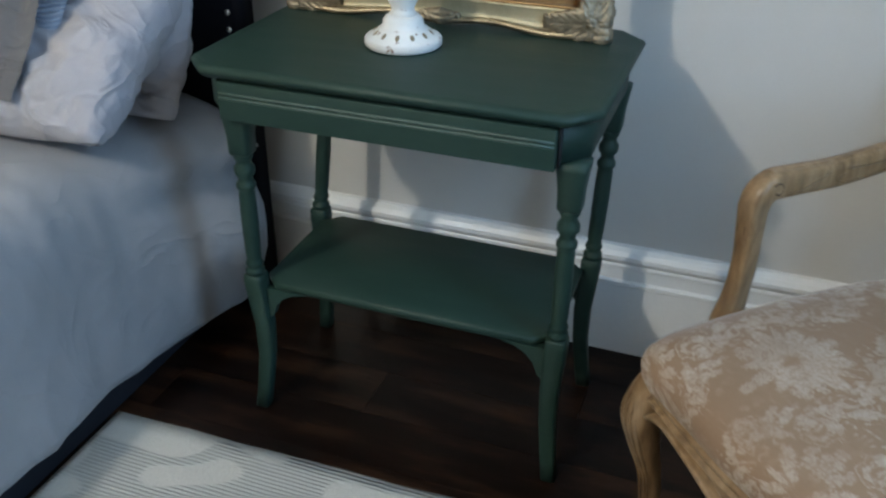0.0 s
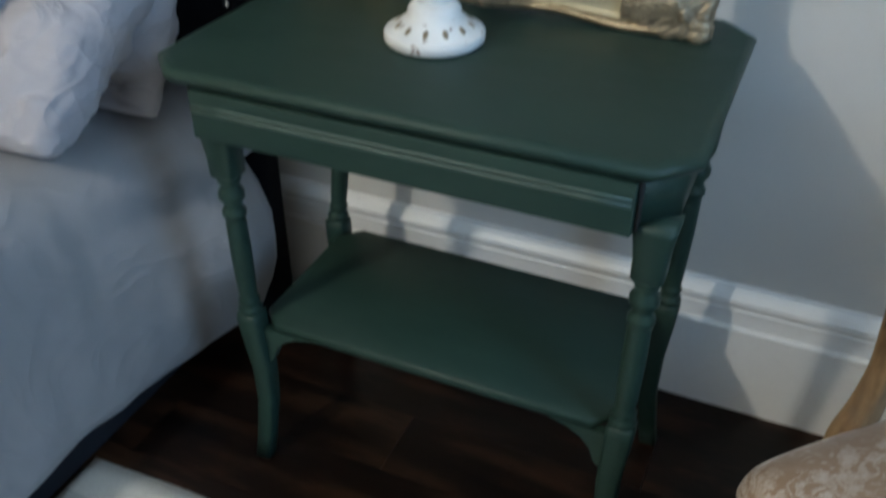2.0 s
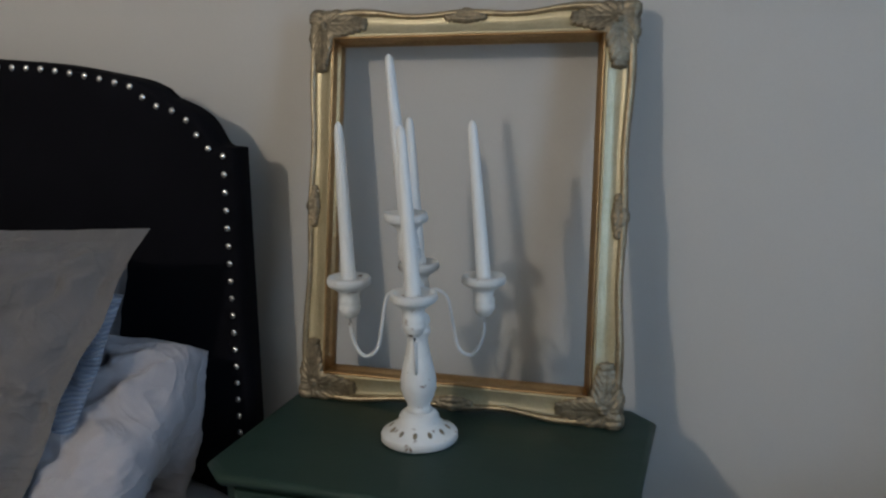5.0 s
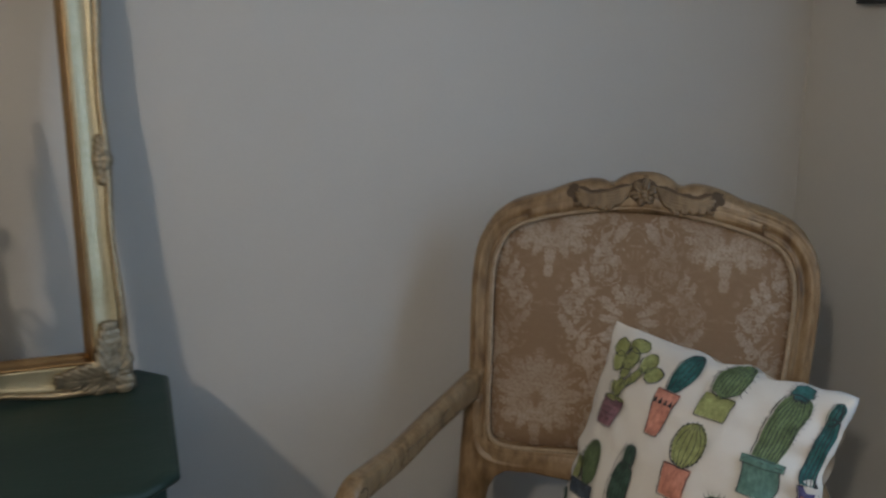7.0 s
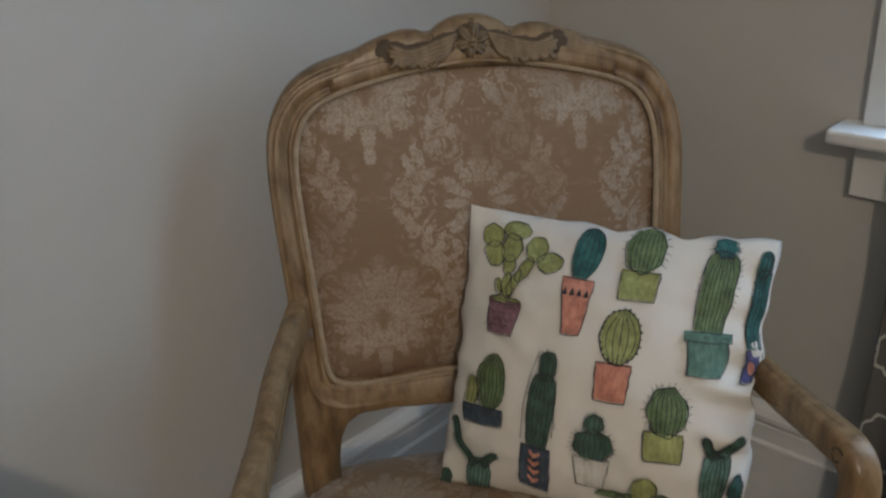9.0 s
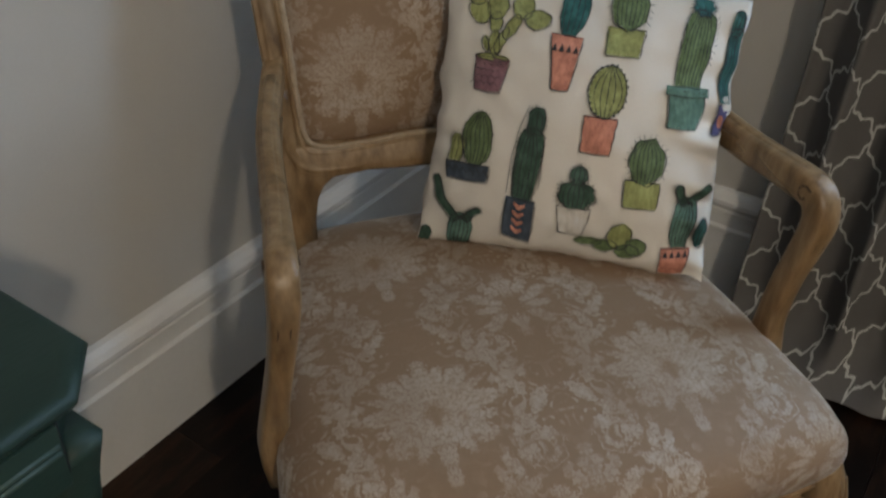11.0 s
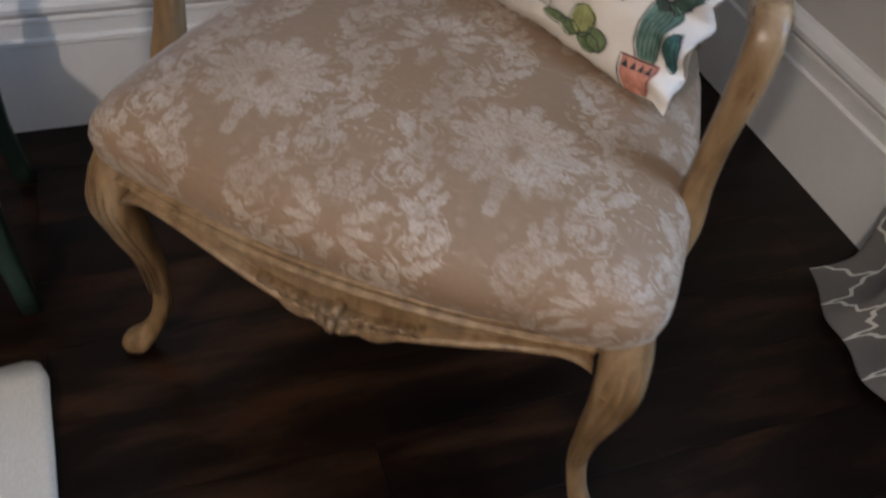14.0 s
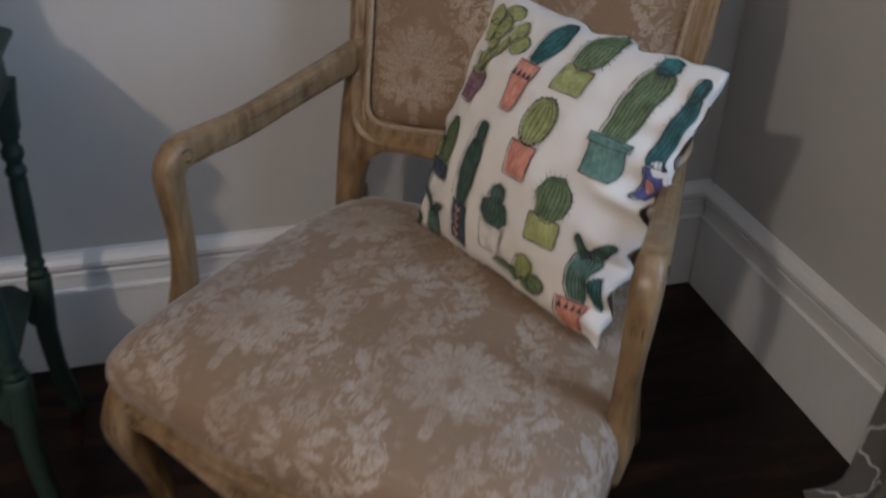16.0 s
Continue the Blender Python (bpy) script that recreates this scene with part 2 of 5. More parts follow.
def damask(name, gold, cream, period=0.283):
    """Woven damask: mirrored leaf scrolls round pointed medallions, satin figure on a matt ground. Uses UV in metres."""
    m, nt, b = node_material(name, 0.6, spec=0.35)
    tc = nt.nodes.new("ShaderNodeTexCoord")
    sep = nt.nodes.new("ShaderNodeSeparateXYZ")
    link(nt, tc.outputs["UV"], sep.inputs[0])
    u, v = sep.outputs[0], sep.outputs[1]
    mu = val(nt, "PINGPONG", u, period / 2)
    row = val(nt, "MODULO", val(nt, "ADD", v, 5 * period), period)
    comb = nt.nodes.new("ShaderNodeCombineXYZ")
    link(nt, mu, comb.inputs[0])
    link(nt, row, comb.inputs[1])
    fold = comb.outputs[0]

    def soft(x, lo, hi):
        n = nt.nodes.new("ShaderNodeMapRange")
        n.interpolation_type = "SMOOTHSTEP"
        link(nt, x, n.inputs[0])
        n.inputs[1].default_value, n.inputs[2].default_value, n.inputs[3].default_value, n.inputs[4].default_value = lo, hi, 1.0, 0.0
        return n.outputs[0]

    # the drawing is bent a little, so that no leaf is a plain oval
    warp = nt.nodes.new("ShaderNodeTexNoise")
    warp.inputs["Scale"].default_value = 75
    warp.inputs["Detail"].default_value = 2
    link(nt, fold, warp.inputs["Vector"])
    wsep = nt.nodes.new("ShaderNodeSeparateXYZ")
    link(nt, warp.outputs["Color"], wsep.inputs[0])
    fray = val(nt, "MULTIPLY", val(nt, "SUBTRACT", noise_tex(nt, fold, 210, 2), 0.5), 0.012)
    px = val(nt, "ADD", val(nt, "ADD", mu, fray), val(nt, "MULTIPLY", val(nt, "SUBTRACT", wsep.outputs[0], 0.5), 0.022))
    py = val(nt, "ADD", val(nt, "ADD", row, fray), val(nt, "MULTIPLY", val(nt, "SUBTRACT", wsep.outputs[1], 0.5), 0.022))

    def leaf(cx, cy, ang, length, width):
        """One oval leaf; 1 on its heart, falling to 0 at its rim."""
        ca, sa = math.cos(ang), math.sin(ang)
        dx, dy = val(nt, "SUBTRACT", px, cx), val(nt, "SUBTRACT", py, cy)
        a = val(nt, "MULTIPLY_ADD", dx, sa / length, val(nt, "MULTIPLY", dy, ca / length))
        c = val(nt, "MULTIPLY_ADD", dx, ca / width, val(nt, "MULTIPLY", dy, -sa / width))
        return val(nt, "SUBTRACT", 1.0, val(nt, "MULTIPLY_ADD", a, a, val(nt, "MULTIPLY", c, c)))

    def any_of(items):
        best = items[0]
        for it in items[1:]:
            best = val(nt, "MAXIMUM", best, it)
        return best

    def spray(cx, cy, size, petals):
        out = []
        for deg, r0, r1, w in petals:
            g = math.radians(deg)
            mid, half = (r0 + r1) / 2 * size, (r1 - r0) / 2 * size
            out.append(leaf(cx + math.sin(g) * mid, cy + math.cos(g) * mid, g, half, w * size))
        return out

    half = period / 2
    # a sunburst of pointed petals on one axis, in two layers
    burst = spray(0.0, half, 0.089, [(0, 0.10, 0.98, 0.16), (17, 0.30, 0.86, 0.075), (36, 0.06, 0.92, 0.15), (57, 0.28, 0.88, 0.08), (78, 0.04, 0.96, 0.16), (101, 0.26, 0.80, 0.085),
                                     (124, 0.05, 0.86, 0.16), (150, 0.10, 0.70, 0.13), (180, 0.10, 1.05, 0.12)])
    # an urn with a teardrop and side fans on the other axis, half a repeat on
    urn = []
    for oy in (0.0, period):
        urn += spray(half, oy, 0.075, [(0, 0.25, 0.98, 0.17), (-28, 0.30, 0.80, 0.10), (-58, 0.16, 0.86, 0.13), (-92, 0.14, 0.70, 0.12), (-128, 0.16, 0.80, 0.12), (180, 0.10, 0.72, 0.16)])
    # open roses and curling leaves along a swinging stem between them
    stem = []
    for k in range(11):
        f = (k + 0.5) / 11
        gx, gy = 0.078 + 0.030 * math.cos(2 * math.pi * (f - 0.5)), period * f
        slope = math.atan2(-0.030 * 2 * math.pi * math.sin(2 * math.pi * (f - 0.5)), period)
        side = 1 if k % 2 else -1
        stem.append(leaf(gx + 0.011 * side, gy, slope + 0.8 * side, 0.019, 0.0080))
        stem.append(leaf(gx - 0.009 * side, gy + 0.012, slope - 0.55 * side, 0.013, 0.0070))

    def rose(cx, cy, r):
        """Rings of petals: a bright rim, a dark ring and a bright heart."""
        dx, dy = val(nt, "SUBTRACT", px, cx), val(nt, "SUBTRACT", py, cy)
        d = val(nt, "SQRT", val(nt, "MULTIPLY_ADD", dx, dx, val(nt, "MULTIPLY", dy, dy)))
        wave = val(nt, "COSINE", val(nt, "MULTIPLY", d, 3.6 * math.pi / r))
        return val(nt, "MULTIPLY", val(nt, "MULTIPLY_ADD", wave, 0.35, 0.25), val(nt, "LESS_THAN", d, r * 1.08))

    roses = [rose(0.092, period * 0.80, 0.027), rose(0.100, period * 0.27, 0.024), rose(0.045, period * 0.06, 0.021)]
    lift = any_of(burst + urn + stem + roses)
    filled = val(nt, "SUBTRACT", 1.0, soft(lift, -0.10, 0.55))
    vein = val(nt, "SUBTRACT", 1.0, soft(val(nt, "ABSOLUTE", val(nt, "SUBTRACT", noise_tex(nt, fold, 130, 1.5), 0.5)), 0.015, 0.07))
    filled = val(nt, "MULTIPLY", filled, val(nt, "MULTIPLY_ADD", vein, 0.55, 0.45))
    ragged = val(nt, "SUBTRACT", 1.0, soft(noise_tex(nt, fold, 110, 3), 0.32, 0.52))
    # scrolling tendrils: contour lines of a slow noise, kept near the stems
    slow = noise_tex(nt, fold, 26, 1.5)
    curl = val(nt, "SUBTRACT", 1.0, soft(val(nt, "SINE", val(nt, "MULTIPLY", slow, 46.0)), -0.15, 0.45))
    swing = val(nt, "COSINE", val(nt, "MULTIPLY_ADD", row, 2 * math.pi / period, -math.pi))
    band = soft(val(nt, "ABSOLUTE", val(nt, "SUBTRACT", mu, val(nt, "MULTIPLY_ADD", swing, 0.030, 0.078))), 0.020, 0.050)
    fig = val(nt, "MULTIPLY", filled, val(nt, "MULTIPLY_ADD", ragged, 0.4, 0.6))
    broken = val(nt, "SUBTRACT", 1.0, soft(noise_tex(nt, fold, 70, 2), 0.40, 0.58))
    fig = val(nt, "MAXIMUM", fig, val(nt, "MULTIPLY", val(nt, "MULTIPLY", curl, broken), val(nt, "MULTIPLY_ADD", band, 0.62, 0.12)))
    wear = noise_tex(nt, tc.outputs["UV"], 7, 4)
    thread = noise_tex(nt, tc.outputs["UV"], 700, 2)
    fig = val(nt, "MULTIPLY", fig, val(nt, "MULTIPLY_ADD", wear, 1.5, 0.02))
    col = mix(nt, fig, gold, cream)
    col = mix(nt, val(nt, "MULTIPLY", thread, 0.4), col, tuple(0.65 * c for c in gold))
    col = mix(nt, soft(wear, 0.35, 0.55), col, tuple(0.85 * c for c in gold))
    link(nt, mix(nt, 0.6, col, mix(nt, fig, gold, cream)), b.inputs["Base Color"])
    link(nt, val(nt, "MULTIPLY_ADD", fig, -0.30, 0.66), b.inputs["Roughness"])
    b.inputs["Sheen Weight"].default_value = 0.36
    b.inputs["Sheen Roughness"].default_value = 0.4
    relief(nt, b, val(nt, "ADD", fig, val(nt, "MULTIPLY", thread, 0.5)), 0.35, 0.0012)
    return m


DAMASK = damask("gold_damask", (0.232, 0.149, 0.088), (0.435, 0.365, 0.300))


def trellis(name):
    """Grey cloth with a printed white trellis of pointed ogee cells. UV in metres."""
    m, nt, b = node_material(name, 0.85, spec=0.15)
    tc = nt.nodes.new("ShaderNodeTexCoord")
    sep = nt.nodes.new("ShaderNodeSeparateXYZ")
    link(nt, tc.outputs["UV"], sep.inputs[0])
    k = 1 / (0.108 * math.sqrt(2))
    a = val(nt, "MULTIPLY", val(nt, "ADD", sep.outputs[0], sep.outputs[1]), k)
    c = val(nt, "MULTIPLY", val(nt, "SUBTRACT", sep.outputs[0], sep.outputs[1]), k)
    jag = noise_tex(nt, tc.outputs["UV"], 120, 2)

    def line_of(p, q):
        """Lines at whole p, stepping to and fro with q in pointed lobes."""
        w = val(nt, "MULTIPLY", val(nt, "SINE", val(nt, "MULTIPLY", q, 2 * math.pi)), 0.10)
        tri = val(nt, "MULTIPLY", val(nt, "SUBTRACT", val(nt, "PINGPONG", val(nt, "MULTIPLY", q, 6.0), 1.0), 0.5), 0.085)
        d = val(nt, "FRACT", val(nt, "ADD", val(nt, "ADD", p, w), val(nt, "ADD", tri, 0.5)))
        return val(nt, "ABSOLUTE", val(nt, "SUBTRACT", d, 0.5))

    near = val(nt, "MINIMUM", line_of(a, c), line_of(c, a))
    line = val(nt, "LESS_THAN", near, val(nt, "MULTIPLY_ADD", jag, 0.034, 0.013))
    thread = noise_tex(nt, tc.outputs["UV"], 600, 2)
    ground = ramp(nt, thread, [(0.3, (0.105, 0.10, 0.098)), (0.7, (0.15, 0.145, 0.14))])
    link(nt, mix(nt, line, ground, (0.50, 0.50, 0.48)), b.inputs["Base Color"])
    relief(nt, b, thread, 0.3)
    return m


TRELLIS = trellis("grey_trellis_cloth")


def glass(name):
    m, nt, b = node_material(name, 0.02)
    b.inputs["Transmission Weight"].default_value = 1.0
    b.inputs["IOR"].default_value = 1.02
    return m


GLASS = glass("window_glass")


# ---- building ----
def obj(name, bm, material, smooth=True, keep_uv=True):
    me = bpy.data.meshes.new(name)
    bmesh.ops.recalc_face_normals(bm, faces=bm.faces)
    bm.to_mesh(me)
    bm.free()
    for p in me.polygons:
        p.use_smooth = smooth
    me.materials.append(material)
    return new(name, me)


def part(name, bm, material, parent, label="", smooth=True):
    ob = obj(name, bm, material, smooth)
    ob.parent = parent
    if label:
        ob["label"] = label
    return ob


def auto(bm, angle=40):
    """Hard edges past the angle."""
    for e in bm.edges:
        if len(e.link_faces) == 2 and e.calc_face_angle(0) > radians(angle):
            e.smooth = False
    return bm


def box(x0, x1, y0, y1, z0, z1, bevel=0.0):
    bm = bmesh.new()
    bmesh.ops.create_cube(bm, size=1)
    for v in bm.verts:
        v.co = ((x0 + x1) / 2 + v.co.x * (x1 - x0), (y0 + y1) / 2 + v.co.y * (y1 - y0), (z0 + z1) / 2 + v.co.z * (z1 - z0))
    if bevel:
        bmesh.ops.bevel(bm, geom=bm.edges[:], offset=bevel, segments=2, profile=0.5, affect="EDGES")
    return auto(bm)


def loft(rings, closed=True, caps=True, loop=False, uv=None):
    """Skin over rings of points; closed: each ring is a loop; loop: the last ring joins the first."""
    bm = bmesh.new()
    vs = [[bm.verts.new(p) for p in r] for r in rings]
    n, m = len(vs), len(vs[0])
    layer = bm.loops.layers.uv.new("UVMap") if uv else None
    for i in range(n if loop else n - 1):
        a, b = vs[i], vs[(i + 1) % n]
        for j in range(m if closed else m - 1):
            k = (j + 1) % m
            f = bm.faces.new((a[j], a[k], b[k], b[j]))
            if uv:
                for lp, (p, q) in zip(f.loops, ((i, j), (i, j + 1), (i + 1, j + 1), (i + 1, j))):
                    lp[layer].uv = uv(p, q)
    if caps and closed and not loop:
        bm.faces.new(vs[0])
        bm.faces.new(vs[-1][::-1])
    return bm


def lathe(profile, seg=28, at=(0, 0, 0)):
    return loft([[(at[0] + r * math.cos(2 * math.pi * k / seg), at[1] + r * math.sin(2 * math.pi * k / seg), at[2] + z) for k in range(seg)] for r, z in profile])


def smooth_path(pts, n=8):
    """Catmull-Rom through the points."""
    P = [Vector(p) for p in pts]
    P = [2 * P[0] - P[1]] + P + [2 * P[-1] - P[-2]]
    out = []
    for i in range(1, len(P) - 2):
        for k in range(n):
            t = k / n
            a, b, c, d = P[i - 1:i + 3]
            out.append(0.5 * ((2 * b) + (c - a) * t + (2 * a - 5 * b + 4 * c - d) * t * t + (3 * b - a - 3 * c + d) * t ** 3))
    out.append(P[-2])
    return out


def tube(pts, size, seg=10, square=0.0, up=(0, 0, 1), n=6):
    """A rounded bar along smooth points; size: (across, along up) for each given point or one for all; square 0..1."""
    path = smooth_path(pts, n)
    sizes = size if isinstance(size, list) else [size] * len(pts)
    sz = smooth_path([(s[0], s[1], 0) for s in sizes], n)
    rings = []
    for i, p in enumerate(path):
        d = (path[min(i + 1, len(path) - 1)] - path[max(i - 1, 0)]).normalized()
        side = d.cross(Vector(up))
        side = side.normalized() if side.length > 1e-4 else Vector((1, 0, 0))
        top = side.cross(d).normalized()
        ring = []
        for k in range(seg):
            a = 2 * math.pi * (k + 0.5) / seg
            c, s = math.cos(a), math.sin(a)
            e = 1 - 0.6 * square
            c, s = math.copysign(abs(c) ** e, c), math.copysign(abs(s) ** e, s)
            ring.append(p + side * (c * sz[i].x) + top * (s * sz[i].y))
        rings.append(ring)
    return loft(rings)


def carving(lobes, place, nx=60, nz=40, sink=0.004):
    """One carved relief: overlapping rounded lobes (x, z, rx, rz, turn, height) over a grid; place(x, z, out) sets it on its ground."""
    R = max(max(q[2], q[3]) for q in lobes)
    xs = [min(q[0] for q in lobes) - R, max(q[0] for q in lobes) + R]
    zs = [min(q[1] for q in lobes) - R, max(q[1] for q in lobes) + R]
    H = np.full((nz + 1, nx + 1), -1.0)
    gx, gz = np.meshgrid(np.linspace(*xs, nx + 1), np.linspace(*zs, nz + 1))
    for x, z, rx, rz, turn, h in lobes:
        c, sn = math.cos(turn), math.sin(turn)
        p, q = ((gx - x) * c + (gz - z) * sn) / rx, ((gz - z) * c - (gx - x) * sn) / rz
        d = p * p + q * q
        H = np.maximum(H, np.where(d < 1, h * np.sqrt(np.clip(1 - d, 0, 1)) * (1 - 0.25 * np.exp(-(q / 0.22) ** 2)), -1))
    bm = bmesh.new()
    vs = {}

    def vert(j, i):
        if (j, i) not in vs:
            vs[j, i] = bm.verts.new(place(float(gx[j, i]), float(gz[j, i]), float(H[j, i]) if H[j, i] > 0 else -sink))
        return vs[j, i]

    for j in range(nz):
        for i in range(nx):
            if H[j:j + 2, i:i + 2].max() > 0:
                bm.faces.new((vert(j, i), vert(j, i + 1), vert(j + 1, i + 1), vert(j + 1, i)))
    return bm


def flower_lobes(x, z, n, r, h):
    out = [(x + r * 0.6 * math.cos(2 * math.pi * k / n + 0.3), z + r * 0.6 * math.sin(2 * math.pi * k / n + 0.3), r * 0.5, r * 0.34, 2 * math.pi * k / n + 0.3, h) for k in range(n)]
    return out + [(x, z, r * 0.34, r * 0.34, 0, h * 1.3)]


def leaf_lobes(x, z, sx, length, lift, slope, h, w=0.011, frill=0.7):
    """A curling leaf to one side: a ribbed spine of overlapping lobes with a frilled lower edge."""
    out = []
    for k in range(6):
        t = k / 5
        px, pz = x + sx * length * t, z + lift * math.sin(math.pi * t) + slope * t
        tilt = sx * (0.35 * math.cos(math.pi * t))
        out.append((px, pz + w * 0.25, length * 0.13, w * (0.62 - 0.2 * t), tilt, h * (1 - 0.25 * t)))
        if frill and k < 5:
            out.append((px + sx * length * 0.08, pz - w * 0.65, length * 0.075, w * 0.62, -sx * 0.9, h * frill))
    ex, ez = x + sx * length, z + slope
    out += [(ex + w * 0.62 * math.cos(a), ez + w * 0.62 * math.sin(a), w * 0.42, w * 0.30, a + math.pi / 2, h * 0.85) for a in (0.5, 1.6, 2.7, 3.8, 4.9, 6.0)]
    out.append((ex, ez, w * 0.30, w * 0.30, 0, h))
    return out


def blob(bm, at, size, rot=0.0, axis="Y", seg=8):
    """Adds a small ellipsoid to bm."""
    m = Matrix.Translation(at) @ Matrix.Rotation(rot, 4, axis) @ Matrix.Diagonal((*size, 1))
    bmesh.ops.create_uvsphere(bm, u_segments=seg, v_segments=max(4, seg // 2 + 1), radius=1, matrix=m)


def empty(name, m, label, category, group=""):
    e = new(name)
    e.empty_display_size = 0.05
    e.matrix_world = m
    return tagged(e, label, category, group)


# ---- room ----
WX, WY = 1.13, 1.605                # faces of the window wall and of the headboard wall
X0, Y0, H = -3.4, -2.9, 2.5
WIN = (-0.16, 0.915, 0.81, 2.05)    # window opening: y, y, z, z


def wall(name, bm):
    return tagged(obj(name, bm, WALL, smooth=False), "warm grey painted plaster wall, slightly uneven", "wall", kind="structure")


def joined(boxes):
    bm = bmesh.new()
    for b in boxes:
        t = box(*b)
        me = bpy.data.meshes.new("tmp")
        t.to_mesh(me)
        t.free()
        bm.from_mesh(me)
        bpy.data.meshes.remove(me)
    return bm


wall("wall_north", box(X0 - 0.15, WX + 0.15, WY, WY + 0.15, 0, H))
wall("wall_east", joined([(WX, WX + 0.15, Y0, WIN[0], 0, H), (WX, WX + 0.15, WIN[1], WY, 0, H),
                          (WX, WX + 0.15, WIN[0], WIN[1], 0, WIN[2]), (WX, WX + 0.15, WIN[0], WIN[1], WIN[3], H)]))
wall("wall_west", box(X0 - 0.15, X0, Y0, WY, 0, H))
wall("wall_south", box(X0 - 0.15, WX + 0.15, Y0 - 0.15, Y0, 0, H))
tagged(obj("ceiling", box(X0 - 0.15, WX + 0.15, Y0 - 0.15, WY + 0.15, H, H + 0.1), CEIL, False), "white painted plaster ceiling", "ceiling", kind="structure")
floor = tagged(obj("floor", box(X0 - 0.15, WX + 0.15, Y0 - 0.15, WY + 0.15, -0.1, -0.012), GAP, False), "dark brown wood laminate plank floor", "floor", kind="structure")

# tall moulded skirting
BASE = [(0.018, 0.0), (0.018, 0.165), (0.021, 0.168), (0.021, 0.176), (0.014, 0.180), (0.014, 0.205), (0.017, 0.208), (0.017, 0.214), (0.015, 0.217), (0.019, 0.223), (0.024, 0.229),
        (0.024, 0.238), (0.018, 0.247), (0.010, 0.255), (0.0, 0.257)]


def skirting(name, a, b, inward):
    """From a to b along a wall face; inward: into the room."""
    rings = [[(p[0] + inward[0] * d, p[1] + inward[1] * d, z) for d, z in BASE] + [(p[0], p[1], 0)] for p in (a, b)]
    bm = auto(loft(rings), 25)
    return tagged(obj(name, bm, TRIM, smooth=False), "tall white painted moulded baseboard", "baseboard", kind="structure")


skirting("baseboard_north", (X0, WY - 0.001), (WX, WY - 0.001), (0, -1))
skirting("baseboard_east", (WX - 0.001, Y0), (WX - 0.001, WY - 0.025), (-1, 0))
skirting("baseboard_west", (X0 + 0.001, Y0), (X0 + 0.001, WY - 0.025), (1, 0))

# window
win = tagged(new("window_1"), "white painted window with sill and bright daylight behind", "window", kind="structure")
win.location = (WX, (WIN[0] + WIN[1]) / 2, WIN[2])


def wpart(name, b, mat, bevel=0.003, label=""):
    y, z = win.location.y, win.location.z
    return part(name, box(b[0] - WX, b[1] - WX, b[2] - y, b[3] - y, b[4] - z, b[5] - z, bevel), mat, win, label, False)


wpart("window_sill", (WX - 0.075, WX + 0.05, WIN[0] - 0.11, WIN[1] + 0.11, WIN[2] - 0.022, WIN[2] + 0.002), TRIM, 0.006)
wpart("sill_apron", (WX - 0.022, WX - 0.001, WIN[0] - 0.08, WIN[1] + 0.08, WIN[2] - 0.115, WIN[2] - 0.022), TRIM)
for y0, y1 in ((WIN[1], WIN[1] + 0.075), (WIN[0] - 0.075, WIN[0])):
    wpart("window_casing", (WX - 0.02, WX - 0.001, y0, y1, WIN[2] + 0.002, WIN[3] + 0.08), TRIM)
wpart("window_casing", (WX - 0.02, WX - 0.001, WIN[0], WIN[1], WIN[3], WIN[3] + 0.08), TRIM)
for y0, y1 in ((WIN[1] - 0.045, WIN[1]), (WIN[0], WIN[0] + 0.045)):
    wpart("window_frame", (WX + 0.05, WX + 0.09, y0, y1, WIN[2], WIN[3]), TRIM)
for z0, z1 in ((WIN[2], WIN[2] + 0.05), (WIN[3] - 0.05, WIN[3]), (1.40, 1.45)):
    wpart("window_frame", (WX + 0.05, WX + 0.09, WIN[0] + 0.045, WIN[1] - 0.045, z0, z1), TRIM)
for z0, z1 in ((WIN[2] + 0.05, 1.40), (1.45, WIN[3] - 0.05)):
    wpart("pane", (WX + 0.068, WX + 0.072, WIN[0] + 0.045, WIN[1] - 0.045, z0, z1), GLASS, 0).visible_shadow = False


# small dark frame on the window wall
wf = empty("wall_picture", pose(WX, 1.318, 1.45), "small black framed picture on the wall", "picture")
for b in ((-0.15, 0.15, -0.153, -0.125), (-0.15, 0.15, 0.125, 0.153), (-0.15, -0.122, -0.125, 0.125), (0.122, 0.15, -0.125, 0.125)):
    part("frame_side", box(-0.022, -0.0015, b[0], b[1], b[2], b[3], 0.003), PRINT_INK, wf)
part("mount", box(-0.010, -0.0015, -0.122, 0.122, -0.125, 0.125), TRIM, wf, "pale mount board")


# ceiling lamp
lamp = empty("ceiling_lamp", pose(LAMP[0], LAMP[1], H), "small metal ceiling lamp with a bare bulb", "ceiling lamp")
part("canopy", lathe([(0.001, 0.0), (0.06, 0.0), (0.06, -0.02), (0.02, -0.035), (0.012, -0.04), (0.012, -0.10), (0.02, -0.11), (0.02, -0.145), (0.001, -0.146)]), GLASSY, lamp)


# ---- side table ----
TT = 0.716                          # top of the table
TX0, TX1, TY0, TY1 = -0.832, -0.177, 1.096, 1.525


def octagon(x0, x1, y0, y1, c):
    return [(x0 + c, y0), (x1 - c, y0), (x1, y0 + c), (x1, y1 - c), (x1 - c, y1), (x0 + c, y1), (x0, y1 - c), (x0, y0 + c)]


def slab(x0, x1, y0, y1, c, prof):
    """Octagonal slab; prof: (inset, z) from below upwards."""
    return auto(loft([[(*p, z) for p in octagon(x0 + i, x1 - i, y0 + i, y1 - i, c)] for i, z in prof]), 30)


